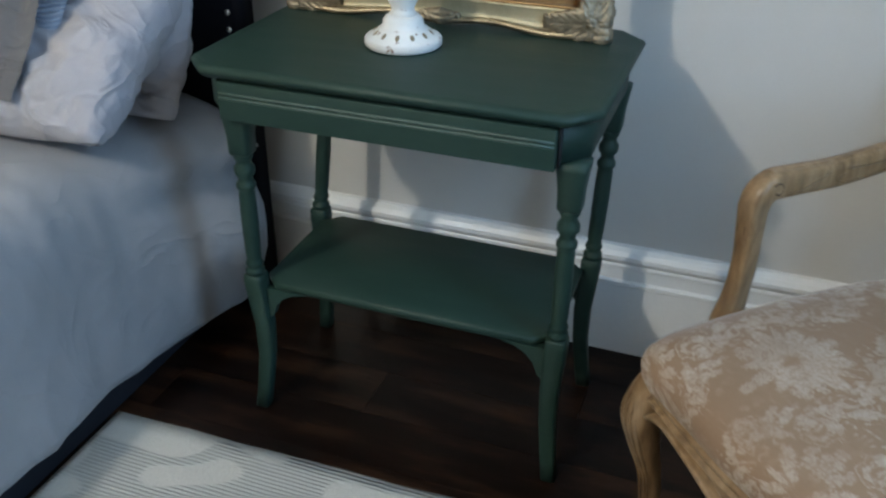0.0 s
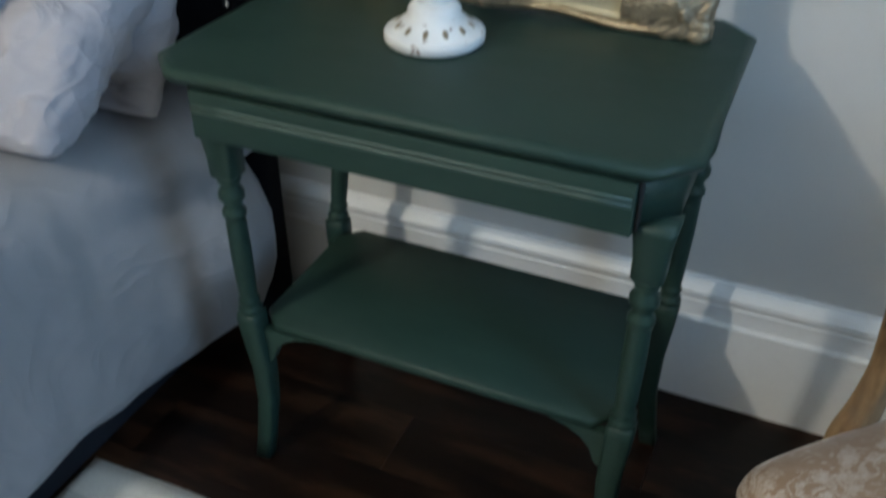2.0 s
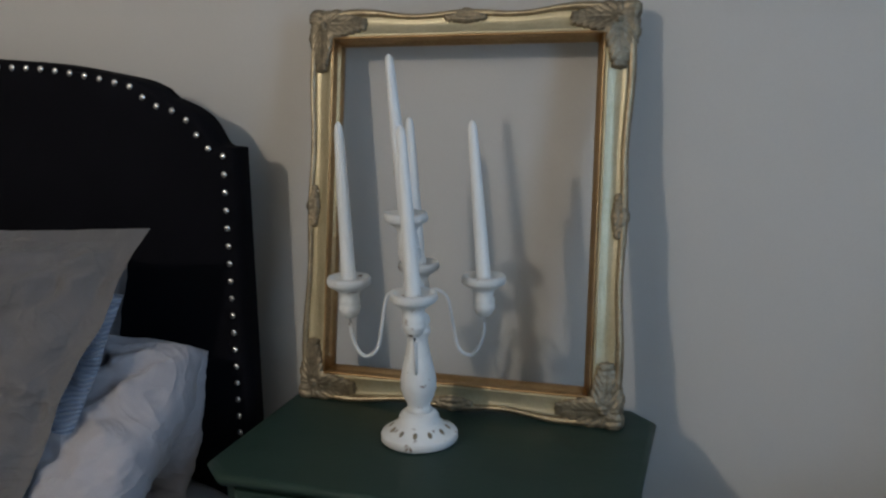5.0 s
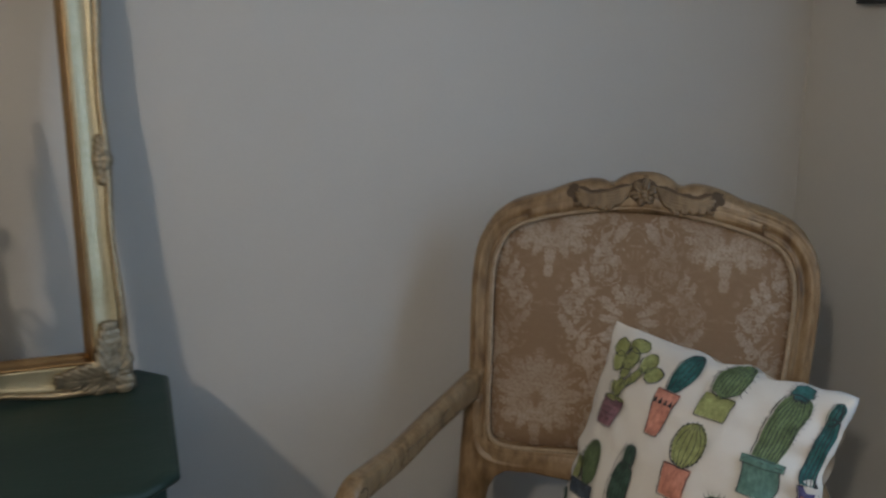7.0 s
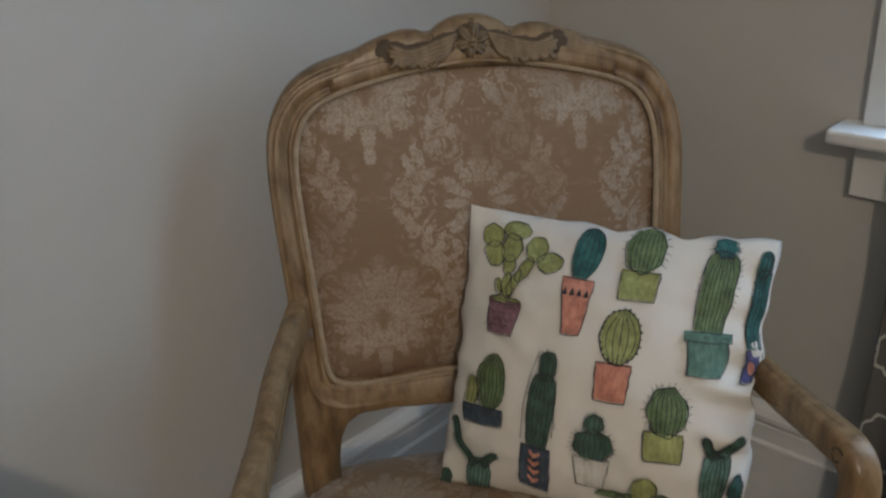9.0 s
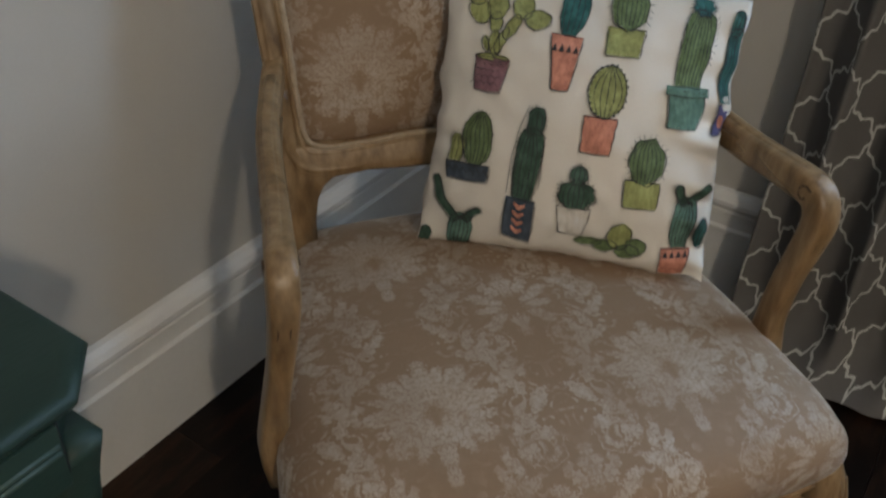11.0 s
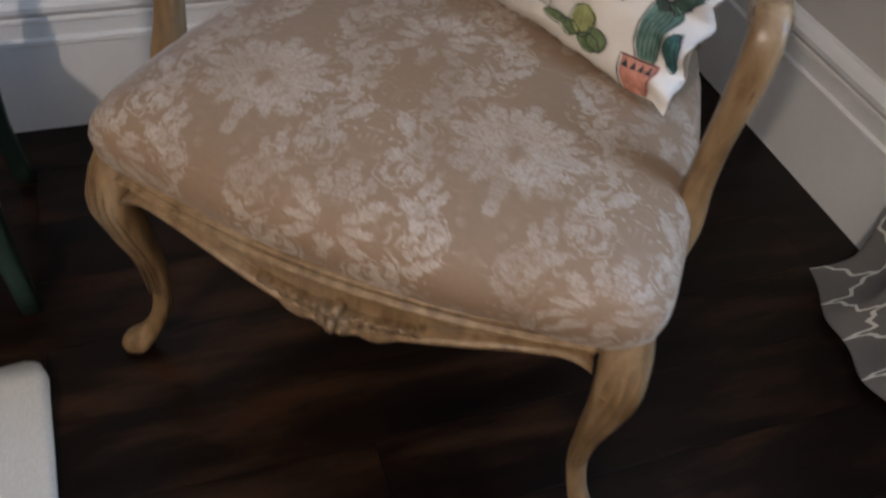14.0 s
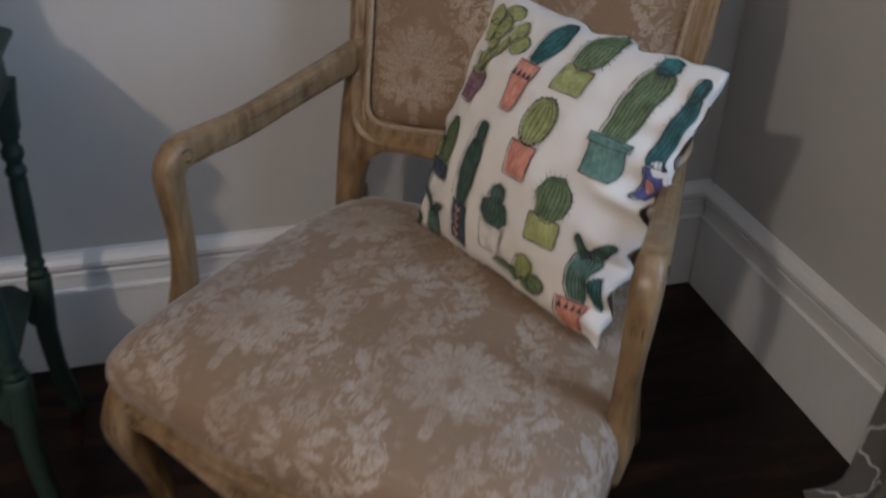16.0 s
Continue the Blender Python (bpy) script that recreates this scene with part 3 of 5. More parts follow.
table = empty("side_table", pose(-0.508, 1.31, 0), "dark green painted wooden side table with turned legs and lower shelf", "side table")
tm = Matrix.Translation((0.508, -1.31, 0))


def tpart(name, bm, mat=GREEN, parent=None, label="", smooth=True):
    bm.transform(tm)
    return part(name, bm, mat, parent or table, label, smooth)


tpart("tabletop", slab(TX0, TX1, TY0, TY1, 0.042, [(0.010, TT - 0.021), (0.005, TT - 0.018), (0.001, TT - 0.012), (0.0, TT - 0.008), (0.002, TT - 0.004), (0.005, TT - 0.001), (0.012, TT)]))
AZ0, AZ1 = 0.634, TT - 0.021
tpart("apron", slab(TX0 + 0.018, TX1 - 0.018, TY0 + 0.020, TY1 - 0.018, 0.046, [(0.0, AZ0), (0.0, AZ1)]))
drawer = tpart("drawer", box(-0.768, -0.234, TY0 + 0.008, TY0 + 0.025, AZ0 - 0.006, AZ1 - 0.004, 0.003))
for z in (0.665, 0.672):
    tpart("bead", tube([(-0.765, TY0 + 0.009, z), (-0.5, TY0 + 0.009, z), (-0.237, TY0 + 0.009, z)], (0.0028, 0.0028), 8), GREEN_WORN, drawer)
for x in (-0.7705, -0.2315):
    tpart("drawer_gap", box(x - 0.0018, x + 0.0018, TY0 + 0.0165, TY0 + 0.03, AZ0 - 0.002, AZ1 + 0.001), GAP)
LEG = [(0.014, 0.300), (0.014, 0.303), (0.0175, 0.306), (0.0175, 0.312), (0.0130, 0.316), (0.0140, 0.322), (0.0162, 0.326), (0.0140, 0.331), (0.0128, 0.336),
       (0.0140, 0.350), (0.0150, 0.42), (0.0142, 0.475), (0.0128, 0.482), (0.0165, 0.487), (0.0165, 0.494), (0.0128, 0.499), (0.0120, 0.507),
       (0.0175, 0.516), (0.0175, 0.526), (0.0128, 0.534), (0.0128, 0.540), (0.0158, 0.546), (0.0170, 0.556)]


def table_leg(bx, by, tx, ty):
    """Turned leg over a square sabre foot; b: at the shelf, t: under the apron; outward splay below."""
    ox, oy = (1 if bx > -0.5 else -1), (1 if by > 1.3 else -1)
    seg = 20
    rings = []
    for r, z in LEG:
        k = (z - 0.30) / (0.625 - 0.30)
        cx, cy = bx + (tx - bx) * k, by + (ty - by) * k
        rings.append([(cx + r * math.cos(2 * math.pi * (i + 0.5) / seg), cy + r * math.sin(2 * math.pi * (i + 0.5) / seg), z) for i in range(seg)])
    leg = tpart("leg", auto(loft(rings), 60))

    def square(cx, cy, r, z):
        q = r * 0.75
        return [(cx - r, cy - q, z), (cx - q, cy - r, z), (cx + q, cy - r, z), (cx + r, cy - q, z), (cx + r, cy + q, z), (cx + q, cy + r, z), (cx - q, cy + r, z), (cx - r, cy + q, z)]

    foot = [(0.008, 0.0, 0.0130), (0.002, 0.05, 0.0130), (-0.005, 0.12, 0.0138), (-0.006, 0.19, 0.0155), (-0.002, 0.25, 0.0172), (0.0, 0.285, 0.0178), (0.0, 0.299, 0.0175), (0.0, 0.302, 0.015)]
    tpart("foot", auto(loft([square(bx + ox * o, by + oy * o * 0.9, r, z) for o, z, r in foot]), 40), GREEN, leg)
    cap = [(0.0160, 0.553), (0.018, 0.557), (0.0185, 0.585), (0.0205, 0.606), (0.0225, 0.622), (0.0235, 0.6345)]
    tpart("leg_block", auto(loft([square(bx + (tx - bx) * (z - 0.3) / 0.325, by + (ty - by) * (z - 0.3) / 0.325, r, z) for r, z in cap]), 40), GREEN, leg)


LX0, LX1, LY0, LY1 = -0.783, -0.222, 1.178, 1.450
table_leg(LX0, LY0, LX0 + 0.024, LY0 - 0.034)
table_leg(LX1, LY0, LX1 + 0.008, LY0 - 0.034)
table_leg(LX0 - 0.006, LY1, LX0 + 0.018, LY1 + 0.025)
table_leg(LX1, LY1, LX1 + 0.008, LY1 + 0.025)
shelf = tpart("shelf", slab(LX0 + 0.010, LX1 - 0.010, LY0 - 0.002, LY1 + 0.002, 0.030, [(0.004, 0.272), (0.0, 0.277), (0.0, 0.286), (0.003, 0.290)]))


def bracket(x, sx, y):
    """Curved spandrel under the shelf beside a leg."""
    pts = [(0, 0), (0.085, 0), (0.060, -0.006), (0.040, -0.017), (0.026, -0.034), (0.018, -0.056), (0, -0.075)]
    r0 = [(x + sx * a, y - 0.007, 0.273 + b) for a, b in pts]
    r1 = [(x + sx * a, y + 0.007, 0.273 + b) for a, b in pts]
    tpart("bracket", auto(loft([r0, r1])), GREEN, shelf, smooth=False)


for y in (LY0 + 0.006, LY1 - 0.006):
    bracket(LX0 + 0.012, 1, y)
    bracket(LX1 - 0.012, -1, y)


# ---- gilt frame ----
FW, FH = 0.579, 0.698
fm = pose(-0.5235, 1.445, TT + 0.001, -9.5, 0, 0)
gilt = empty("picture_frame", fm, "ornate gilt swept picture frame, empty, leaning on the wall", "picture frame")


def swept_side(p0, p1, inward, prof, bulge=0.0, n=24):
    """One mitred side from outer corner p0 to p1 (x, z); prof: (inset, depth towards the room); bulge: swept outer edge."""
    p0, p1, inward = Vector(p0), Vector(p1), Vector(inward)
    along = (p1 - p0).normalized()
    length = (p1 - p0).length
    rings = []
    for i in range(n + 1):
        ring = []
        for ins, dep in prof:
            a = ins + (length - 2 * ins) * i / n
            s = i / n
            sw = bulge * (math.cos(6 * math.pi * s) * 0.5 - 0.5 * math.cos(2 * math.pi * s)) * max(0.0, 1 - ins / 0.045)
            p = p0 + along * a + inward * (ins + sw)
            ring.append((p.x, -dep, p.y))
        rings.append(ring)
    return loft(rings)


OUTER = [(0.004, 0.0), (0.001, 0.006), (0.0, 0.014), (0.003, 0.020), (0.008, 0.023), (0.012, 0.021), (0.015, 0.018), (0.015, 0.0)]
COVE = [(0.0145, 0.002), (0.0145, 0.018), (0.018, 0.0165), (0.024, 0.0165), (0.032, 0.019), (0.040, 0.024), (0.045, 0.028), (0.045, 0.002)]
SIGHT = [(0.0445, 0.003), (0.0445, 0.028), (0.047, 0.032), (0.051, 0.033), (0.054, 0.030), (0.056, 0.024), (0.062, 0.018), (0.064, 0.018), (0.066, 0.014), (0.071, 0.012), (0.071, 0.003)]
COVE = [(a if a < 0.016 else 0.0145 + (a - 0.0145) * 1.27, d) for a, d in COVE]
SIGHT = [(0.0530 + (a - 0.0445) * 0.68, d) for a, d in SIGHT]
OUTER, COVE, SIGHT = ([(a * 0.86, d) for a, d in prof] for prof in (OUTER, COVE, SIGHT))
w2 = FW / 2
SIDES = [((-w2, 0), (w2, 0), (0, 1)), ((w2, 0), (w2, FH), (-1, 0)), ((w2, FH), (-w2, FH), (0, -1)), ((-w2, FH), (-w2, 0), (1, 0))]
for a, b, n in SIDES:
    sweep = 1.0 if n[0] == 0 else 0.55
    rail = part("frame_rail", auto(swept_side(a, b, n, COVE, 0.006 * sweep), 50), GILT_PALE, gilt, "pale gold leaf cove")
    part("outer_edge", auto(swept_side(a, b, n, OUTER, 0.008 * sweep), 50), GILT, rail)
    part("sight_edge", auto(swept_side(a, b, n, SIGHT), 35), GILT_INNER, rail, "reddish gold inner edge")


def corner_ornament(cx, cz, sx, sz):
    """Acanthus relief over a mitre: leaves run along both sides from a flower at the corner."""
    lobes = flower_lobes(0.030, 0.030, 7, 0.030, 0.010)
    lobes += [(0.012, 0.012, 0.018, 0.018, 0, 0.010), (0.030, 0.010, 0.022, 0.012, 0, 0.008), (0.010, 0.030, 0.012, 0.022, 0, 0.008)]
    for k in range(6):
        d, w = 0.040 + 0.0130 * k, 0.022 - 0.0024 * k
        for q, t in ((-0.013, -0.6), (0.013, 0.6), (0.0, 0.0)):
            q *= 1 - 0.12 * k
            lobes.append((d, 0.026 + q, w * 1.1, w * 0.62, t, 0.009))
            lobes.append((0.026 + q, d, w * 1.1, w * 0.62, math.pi / 2 - t, 0.009))

    def place(x, z, out):
        ground = 0.016 + 0.012 * max(0.0, min(1.0, (min(x, z) - 0.015) / 0.03))
        x, z = 0.96 * x - 0.002, 0.96 * z - 0.002
        return (cx + sx * x, -(ground + out), cz + sz * z)

    part("corner_ornament", carving(lobes, place, 70, 70, 0.010), BRONZE, gilt, "bronzed gilt acanthus corner")


for sx in (1, -1):
    for sz, cz in ((1, 0.0), (-1, FH)):
        corner_ornament(-sx * w2, cz, sx, sz)


def side_ornament(x, z, horizontal):
    lobes = []
    for k in range(-3, 4):
        r = 0.013 - 0.002 * abs(k)
        lobes.append((0.0105 * k, 0.013 + 0.001 * abs(k), r, r * 1.2, 0.35 * k, 0.009))
    sg = (1 if z < FH / 2 else -1) if horizontal else (1 if x < 0 else -1)

    def place(a, b, out):
        return (x + a, -(0.016 + out), z + sg * b) if horizontal else (x + sg * b, -(0.016 + out), z + a)

    part("side_ornament", carving(lobes, place, 40, 24, 0.008), BRONZE, gilt, "bronzed gilt shell")


side_ornament(-w2, FH / 2, False)
side_ornament(w2, FH / 2, False)
side_ornament(0, 0, True)
side_ornament(0, FH, True)


# ---- candelabra and candles ----
CX, CY = -0.540, 1.305
cand = empty("candelabra", pose(CX, CY, TT + 0.0005), "distressed white painted candelabra with four wire arms", "candelabra")
base = part("base", lathe([(0.002, 0), (0.059, 0), (0.0625, 0.003), (0.0625, 0.012), (0.0605, 0.0145), (0.057, 0.0155), (0.050, 0.0195), (0.041, 0.0265), (0.0350, 0.0305), (0.0330, 0.034), (0.0325, 0.041), (0.029, 0.046), (0.024, 0.050)], 40), WHITE_DISTRESSED, cand)
# Dark ovals on the base paint the shade inside pierced holes; none is cut.
for k in range(12):
    a = 2 * math.pi * (k + 0.35) / 12
    bm = bmesh.new()
    m = Matrix.Rotation(a, 4, "Z") @ Matrix.Translation((0.0455, 0, 0.0230)) @ Matrix.Rotation(radians(36), 4, "Y") @ Matrix.Diagonal((0.0062, 0.0036, 0.0014, 1))
    bmesh.ops.create_uvsphere(bm, u_segments=10, v_segments=6, radius=1, matrix=m)
    part("hole_shade", bm, BRONZE, base, "dark oval in place of a pierced hole, its shade in the colour")
LEAN = -0.040                       # the stem leans a little, more with height


def lean_x(z):
    return LEAN * max(0.0, z - 0.20) * 2.6


def leaned(bm):
    for v in bm.verts:
        v.co.x += lean_x(v.co.z)
        v.co.y -= 0.3 * lean_x(v.co.z)
    return bm


CUP = [(0.002, 0.0), (0.009, 0.001), (0.0135, 0.006), (0.0165, 0.012), (0.0175, 0.018), (0.0158, 0.0215), (0.0170, 0.0245), (0.0164, 0.030), (0.0150, 0.036), (0.0175, 0.043), (0.0265, 0.0495),
       (0.0325, 0.0525), (0.0350, 0.056), (0.0350, 0.062), (0.0332, 0.0665), (0.0295, 0.0665), (0.0240, 0.061), (0.0110, 0.058), (0.002, 0.058)]
part("stem", leaned(lathe([(0.024, 0.048), (0.0185, 0.056), (0.0185, 0.062), (0.024, 0.072), (0.0290, 0.088), (0.0290, 0.102), (0.0255, 0.122), (0.0200, 0.145), (0.0165, 0.165), (0.0165, 0.174),
                    (0.0210, 0.180), (0.0210, 0.187), (0.0165, 0.192), (0.0210, 0.199), (0.0200, 0.206), (0.0130, 0.214), (0.0120, 0.228), (0.0180, 0.238), (0.0190, 0.250), (0.0140, 0.262),
                    (0.0110, 0.275), (0.0120, 0.290), (0.0180, 0.302), (0.0190, 0.312), (0.0120, 0.322)], 28)), WHITE_DISTRESSED, cand)
part("cup", leaned(lathe([(r, z + 0.305) for r, z in CUP], 24)), WHITE_DISTRESSED, cand)
ARM_R = 0.106
CANDLES = [(0.0, 0.0, 0.363, 0.252)]
for ang in (-163, -73, 17, 107):
    c, s = math.cos(radians(ang)), math.sin(radians(ang))
    wire = [(r * c, r * s, z) for r, z in ((0.012, 0.245), (0.030, 0.250), (0.048, 0.236), (0.056, 0.195), (0.064, 0.155), (0.082, 0.141), (0.096, 0.153), (0.105, 0.180), (ARM_R, 0.212))]
    arm = part("arm", tube(wire, (0.0030, 0.0030), 8), WHITE_DISTRESSED, cand, "thin bent wire arm")
    part("cup", lathe(CUP, 24, (ARM_R * c, ARM_R * s, 0.206)), WHITE_DISTRESSED, arm)
    CANDLES.append((ARM_R * c, ARM_R * s, 0.264, 0.250))
for x, y, z, h in CANDLES:
    bm = lathe([(0.0115, 0.0), (0.0115, 0.01), (0.0105, h * 0.35), (0.0088, h * 0.7), (0.0072, h * 0.93), (0.0060, h * 0.972), (0.0035, h * 0.992), (0.0012, h)], 16)
    ob = obj("candle", bm, WAX)
    side = abs(x) + abs(y) > 0.01
    ob.matrix_world = pose(CX + x + (0 if side else lean_x(z)), CY + y - (0 if side else 0.3 * lean_x(z)), TT + z, -0.8, -3.3 - 9 * x if side else -5.4, 0)
    tagged(ob, "tall tapered white candle, unlit, in the candelabra", "candle", "candles in the candelabra")


# ---- armchair ----
CA = 50.4
OX, OY = 0.147, 0.803
chair = empty("armchair", pose(OX, OY, 0, 0, 0, CA - 90), "carved limed wood armchair upholstered in gold floral damask", "armchair")


def cp(name, bm, mat=WOOD, parent=None, label="", smooth=True):
    return part(name, bm, mat, parent or chair, label, smooth)


def seat_outline(n=72, grow=0.0):
    """Plan of the seat: serpentine front, rounded corners, sides narrowing to the back."""
    half = [(0.0, -0.016), (0.10, -0.012), (0.19, 0.002), (0.25, 0.010), (0.295, 0.022), (0.316, 0.052), (0.319, 0.12), (0.311, 0.25), (0.295, 0.38), (0.275, 0.50), (0.252, 0.565), (0.19, 0.585), (0.09, 0.592)]
    pts = [(x, y, 0) for x, y in half] + [(0, 0.594, 0)] + [(-x, y, 0) for x, y in half[:0:-1]]
    loop = smooth_path(pts + [pts[0]], 4)[:-1]
    # the old frame has settled a little out of square at one front corner
    return [(p.x * (1 + grow / 0.3) - (0.015 * max(0.0, 1 - p.y / 0.42) * min(1.0, -p.x / 0.25) if p.x < 0 else 0), 0.28 + (p.y - 0.28) * (1 + grow / 0.3) + 0.008 * max(0.0, 1 - p.y / 0.3) * min(1.0, max(-1.0, -p.x / 0.3))) for p in loop]


OUT = seat_outline()


def seat_cushion():
    rings, zs = [], []
    prof = [(0.02, 0.474), (0.12, 0.4735), (0.25, 0.472), (0.4, 0.469), (0.55, 0.465), (0.68, 0.460), (0.79, 0.453), (0.88, 0.444), (0.95, 0.430), (0.99, 0.412), (1.0, 0.396), (0.992, 0.380), (0.975, 0.368)]
    for s, z in prof:
        rings.append([((x * s), 0.28 + (y - 0.28) * s, z + 0.0015 * noise.noise((x * 9 * s, y * 9 * s, 3)) - 0.006 * s * (y > 0.45)) for x, y in OUT])
    bm = loft(rings, caps=False)
    bm.faces.new([v for v in bm.verts][:len(OUT)])
    layer = bm.loops.layers.uv.new("UVMap")
    for f in bm.faces:
        for lp in f.loops:
            p = lp.vert.co
            drop = 0.43 - p.z if p.z < 0.43 else 0.0
            k = drop * 1.2
            lp[layer].uv = (p.x + 0.158 + math.copysign(k, p.x) * (abs(p.x) > 0.2), p.y + 0.005 - k * (p.y < 0.1))
    return bm


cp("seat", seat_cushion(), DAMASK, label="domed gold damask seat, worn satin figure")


def rail(points, prof_of, n=40):
    """A moulded seat rail; points: plan path, prof_of(s): list of (out, z)."""
    path = smooth_path([(x, y, 0) for x, y in points], 10)
    rings = []
    for i, p in enumerate(path):
        d = (path[min(i + 1, len(path) - 1)] - path[max(i - 1, 0)]).normalized()
        o = Vector((d.y, -d.x, 0))
        s = 2 * i / (len(path) - 1) - 1
        rings.append([p + o * a + Vector((0, 0, z)) for a, z in prof_of(s)])
    return auto(loft(rings), 45)


def front_profile(s):
    """Deepest in the middle with a small drop for the carving; beaded lower edge."""
    a = abs(s)
    low = 0.343 - 0.040 * (0.5 + 0.5 * math.cos(math.pi * min(1, a * 1.05))) ** 1.5 - 0.008 * math.exp(-(s / 0.16) ** 2) - 0.018 * max(0.0, (a - 0.80) / 0.20) ** 2
    mid = (low + 0.3715) / 2
    return [(-0.022, low + 0.003), (0.006, low), (0.013, low + 0.003), (0.0145, low + 0.007), (0.010, low + 0.0105), (0.001, low + 0.012), (-0.001, low + 0.0132), (0.004, mid), (-0.001, 0.3575),
            (0.000, 0.3590), (0.011, 0.3600), (0.0145, 0.3635), (0.012, 0.3670), (0.002, 0.3682), (0.002, 0.3695), (0.009, 0.3706), (0.007, 0.3755), (-0.022, 0.3755)]


def side_profile(s):
    low = 0.345 - 0.030 * (0.5 + 0.5 * math.cos(math.pi * min(1, abs(s))))
    return [(-0.022, low), (0.004, low), (0.009, low + 0.006), (0.004, low + 0.014), (0.004, 0.348), (0.011, 0.354), (0.010, 0.361), (0.006, 0.364), (0.006, 0.372), (-0.022, 0.372)]


cp("front_rail", rail([(-0.276, 0.032), (-0.19, 0.012), (-0.10, -0.003), (0, -0.008), (0.10, -0.003), (0.19, 0.010), (0.262, 0.026)], front_profile))
cp("side_rail", rail([(0.303, 0.07), (0.303, 0.16), (0.292, 0.30), (0.270, 0.44), (0.252, 0.545)], side_profile))
cp("side_rail", rail([(-0.252, 0.545), (-0.272, 0.44), (-0.298, 0.30), (-0.313, 0.16), (-0.317, 0.08)], side_profile))
cp("back_rail", rail([(0.235, 0.585), (0.1, 0.592), (-0.1, 0.592), (-0.235, 0.585)], side_profile))


FRONT = [(-0.276, 0.032), (-0.19, 0.012), (-0.10, -0.003), (0, -0.008), (0.10, -0.003), (0.19, 0.010), (0.262, 0.026)]
# Raised dark strips in place of grooves, their darkness put into the colour.
for z, out in ((0.3688, 0.0045), (0.3583, 0.0015)):
    cp("groove_dark", tube([(x, y - out, z) for x, y in FRONT], (0.0030, 0.0022), 6), CHAIR_DARK)


def on_rail(x, z, out):
    bow = -0.008 + 0.036 * (x / 0.262) ** 2
    return (x, bow - 0.006 - out, z)


SCALLOPS = [(0, 0.306, 0.027, 0.017, 0, 0.011), (0.046, 0.309, 0.026, 0.013, 0.25, 0.010), (-0.046, 0.309, 0.026, 0.013, -0.25, 0.010)]
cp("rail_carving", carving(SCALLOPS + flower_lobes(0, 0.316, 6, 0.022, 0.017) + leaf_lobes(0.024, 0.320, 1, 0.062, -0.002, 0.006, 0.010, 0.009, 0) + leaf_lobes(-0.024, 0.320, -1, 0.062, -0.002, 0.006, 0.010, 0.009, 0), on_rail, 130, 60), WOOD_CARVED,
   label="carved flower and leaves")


def front_leg(sx):
    pts = [(0.280, 0.048, 0.380), (0.288, 0.036, 0.345), (0.291, 0.031, 0.305), (0.287, 0.036, 0.255), (0.280, 0.048, 0.190), (0.279, 0.057, 0.125), (0.290, 0.056, 0.070), (0.306, 0.048, 0.035), (0.323, 0.040, 0.014), (0.323, 0.040, 0.0)]
    sz = [0.024, 0.0255, 0.0250, 0.0200, 0.0148, 0.0122, 0.0118, 0.0145, 0.0195, 0.017]
    wide, turn = (0.013, 0.018) if sx < 0 else (0.004, -0.006)
    grow = 1.06 if sx < 0 else 1.03
    pts = [(x + wide, y + turn * min(1.0, max(0.6, (0.40 - z) / 0.2)), max(z, 0.008)) for x, y, z in pts]
    leg = cp("front_leg", tube([(sx * x, y, z) for x, y, z in pts], [(s * (grow if z > 0.22 else 1.0),) * 2 for s, (x, y, z) in zip(sz, pts)], 14, 0.45, (0, 1, 0.01)))
    cp("foot_pad", lathe([(0.001, 0.0), (0.0150, 0.0), (0.0165, 0.003), (0.0165, 0.010), (0.001, 0.011)], 16, (sx * pts[-1][0], pts[-1][1], 0.0)), CHAIR_DARK, leg, "dark worn foot pad")
    for k in range(4):
        o = 0.0105 * k
        pts = [(sx * (0.309 - o), 0.018 - 0.004 * (k in (1, 2)), 0.362), (sx * (0.312 - o), 0.006 - 0.003 * (k in (1, 2)), 0.315), (sx * (0.303 - 0.85 * o), 0.014 - 0.002 * (k in (1, 2)), 0.262),
               (sx * (0.292 - 0.65 * o), 0.029, 0.195), (sx * (0.288 - 0.55 * o), 0.0385, 0.130)]
        pts = [(x + sx * (wide - 0.002), y + 0.0025 + turn * min(1.0, max(0.6, (0.40 - z) / 0.2)), z) for x, y, z in pts]
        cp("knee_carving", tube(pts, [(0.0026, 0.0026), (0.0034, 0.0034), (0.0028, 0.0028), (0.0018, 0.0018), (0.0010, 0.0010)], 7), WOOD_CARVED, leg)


front_leg(1)
front_leg(-1)


def back_y(z):
    return 0.600 + 0.29 * (z - 0.68)


def back_leg(sx):
    cp("back_leg", tube([(sx * 0.247, 0.553, 0.44), (sx * 0.246, 0.567, 0.34), (sx * 0.247, 0.585, 0.20), (sx * 0.252, 0.625, 0.08), (sx * 0.256, 0.652, 0.0)],
                        [(0.021, 0.021), (0.022, 0.022), (0.019, 0.019), (0.017, 0.017), (0.017, 0.017)], 10, 0.7, (0, 1, 0.01)))
    cp("stile", tube([(sx * 0.247, back_y(0.42) + 0.012, 0.41), (sx * 0.250, back_y(0.48) + 0.008, 0.48), (sx * 0.250, back_y(0.55) + 0.004, 0.55), (sx * 0.251, back_y(0.64) + 0.002, 0.64)],
                     [(0.022, 0.022), (0.020, 0.021), (0.021, 0.021), (0.019, 0.018)], 12, 0.6, (0, 1, 0.01)))


back_leg(1)
back_leg(-1)

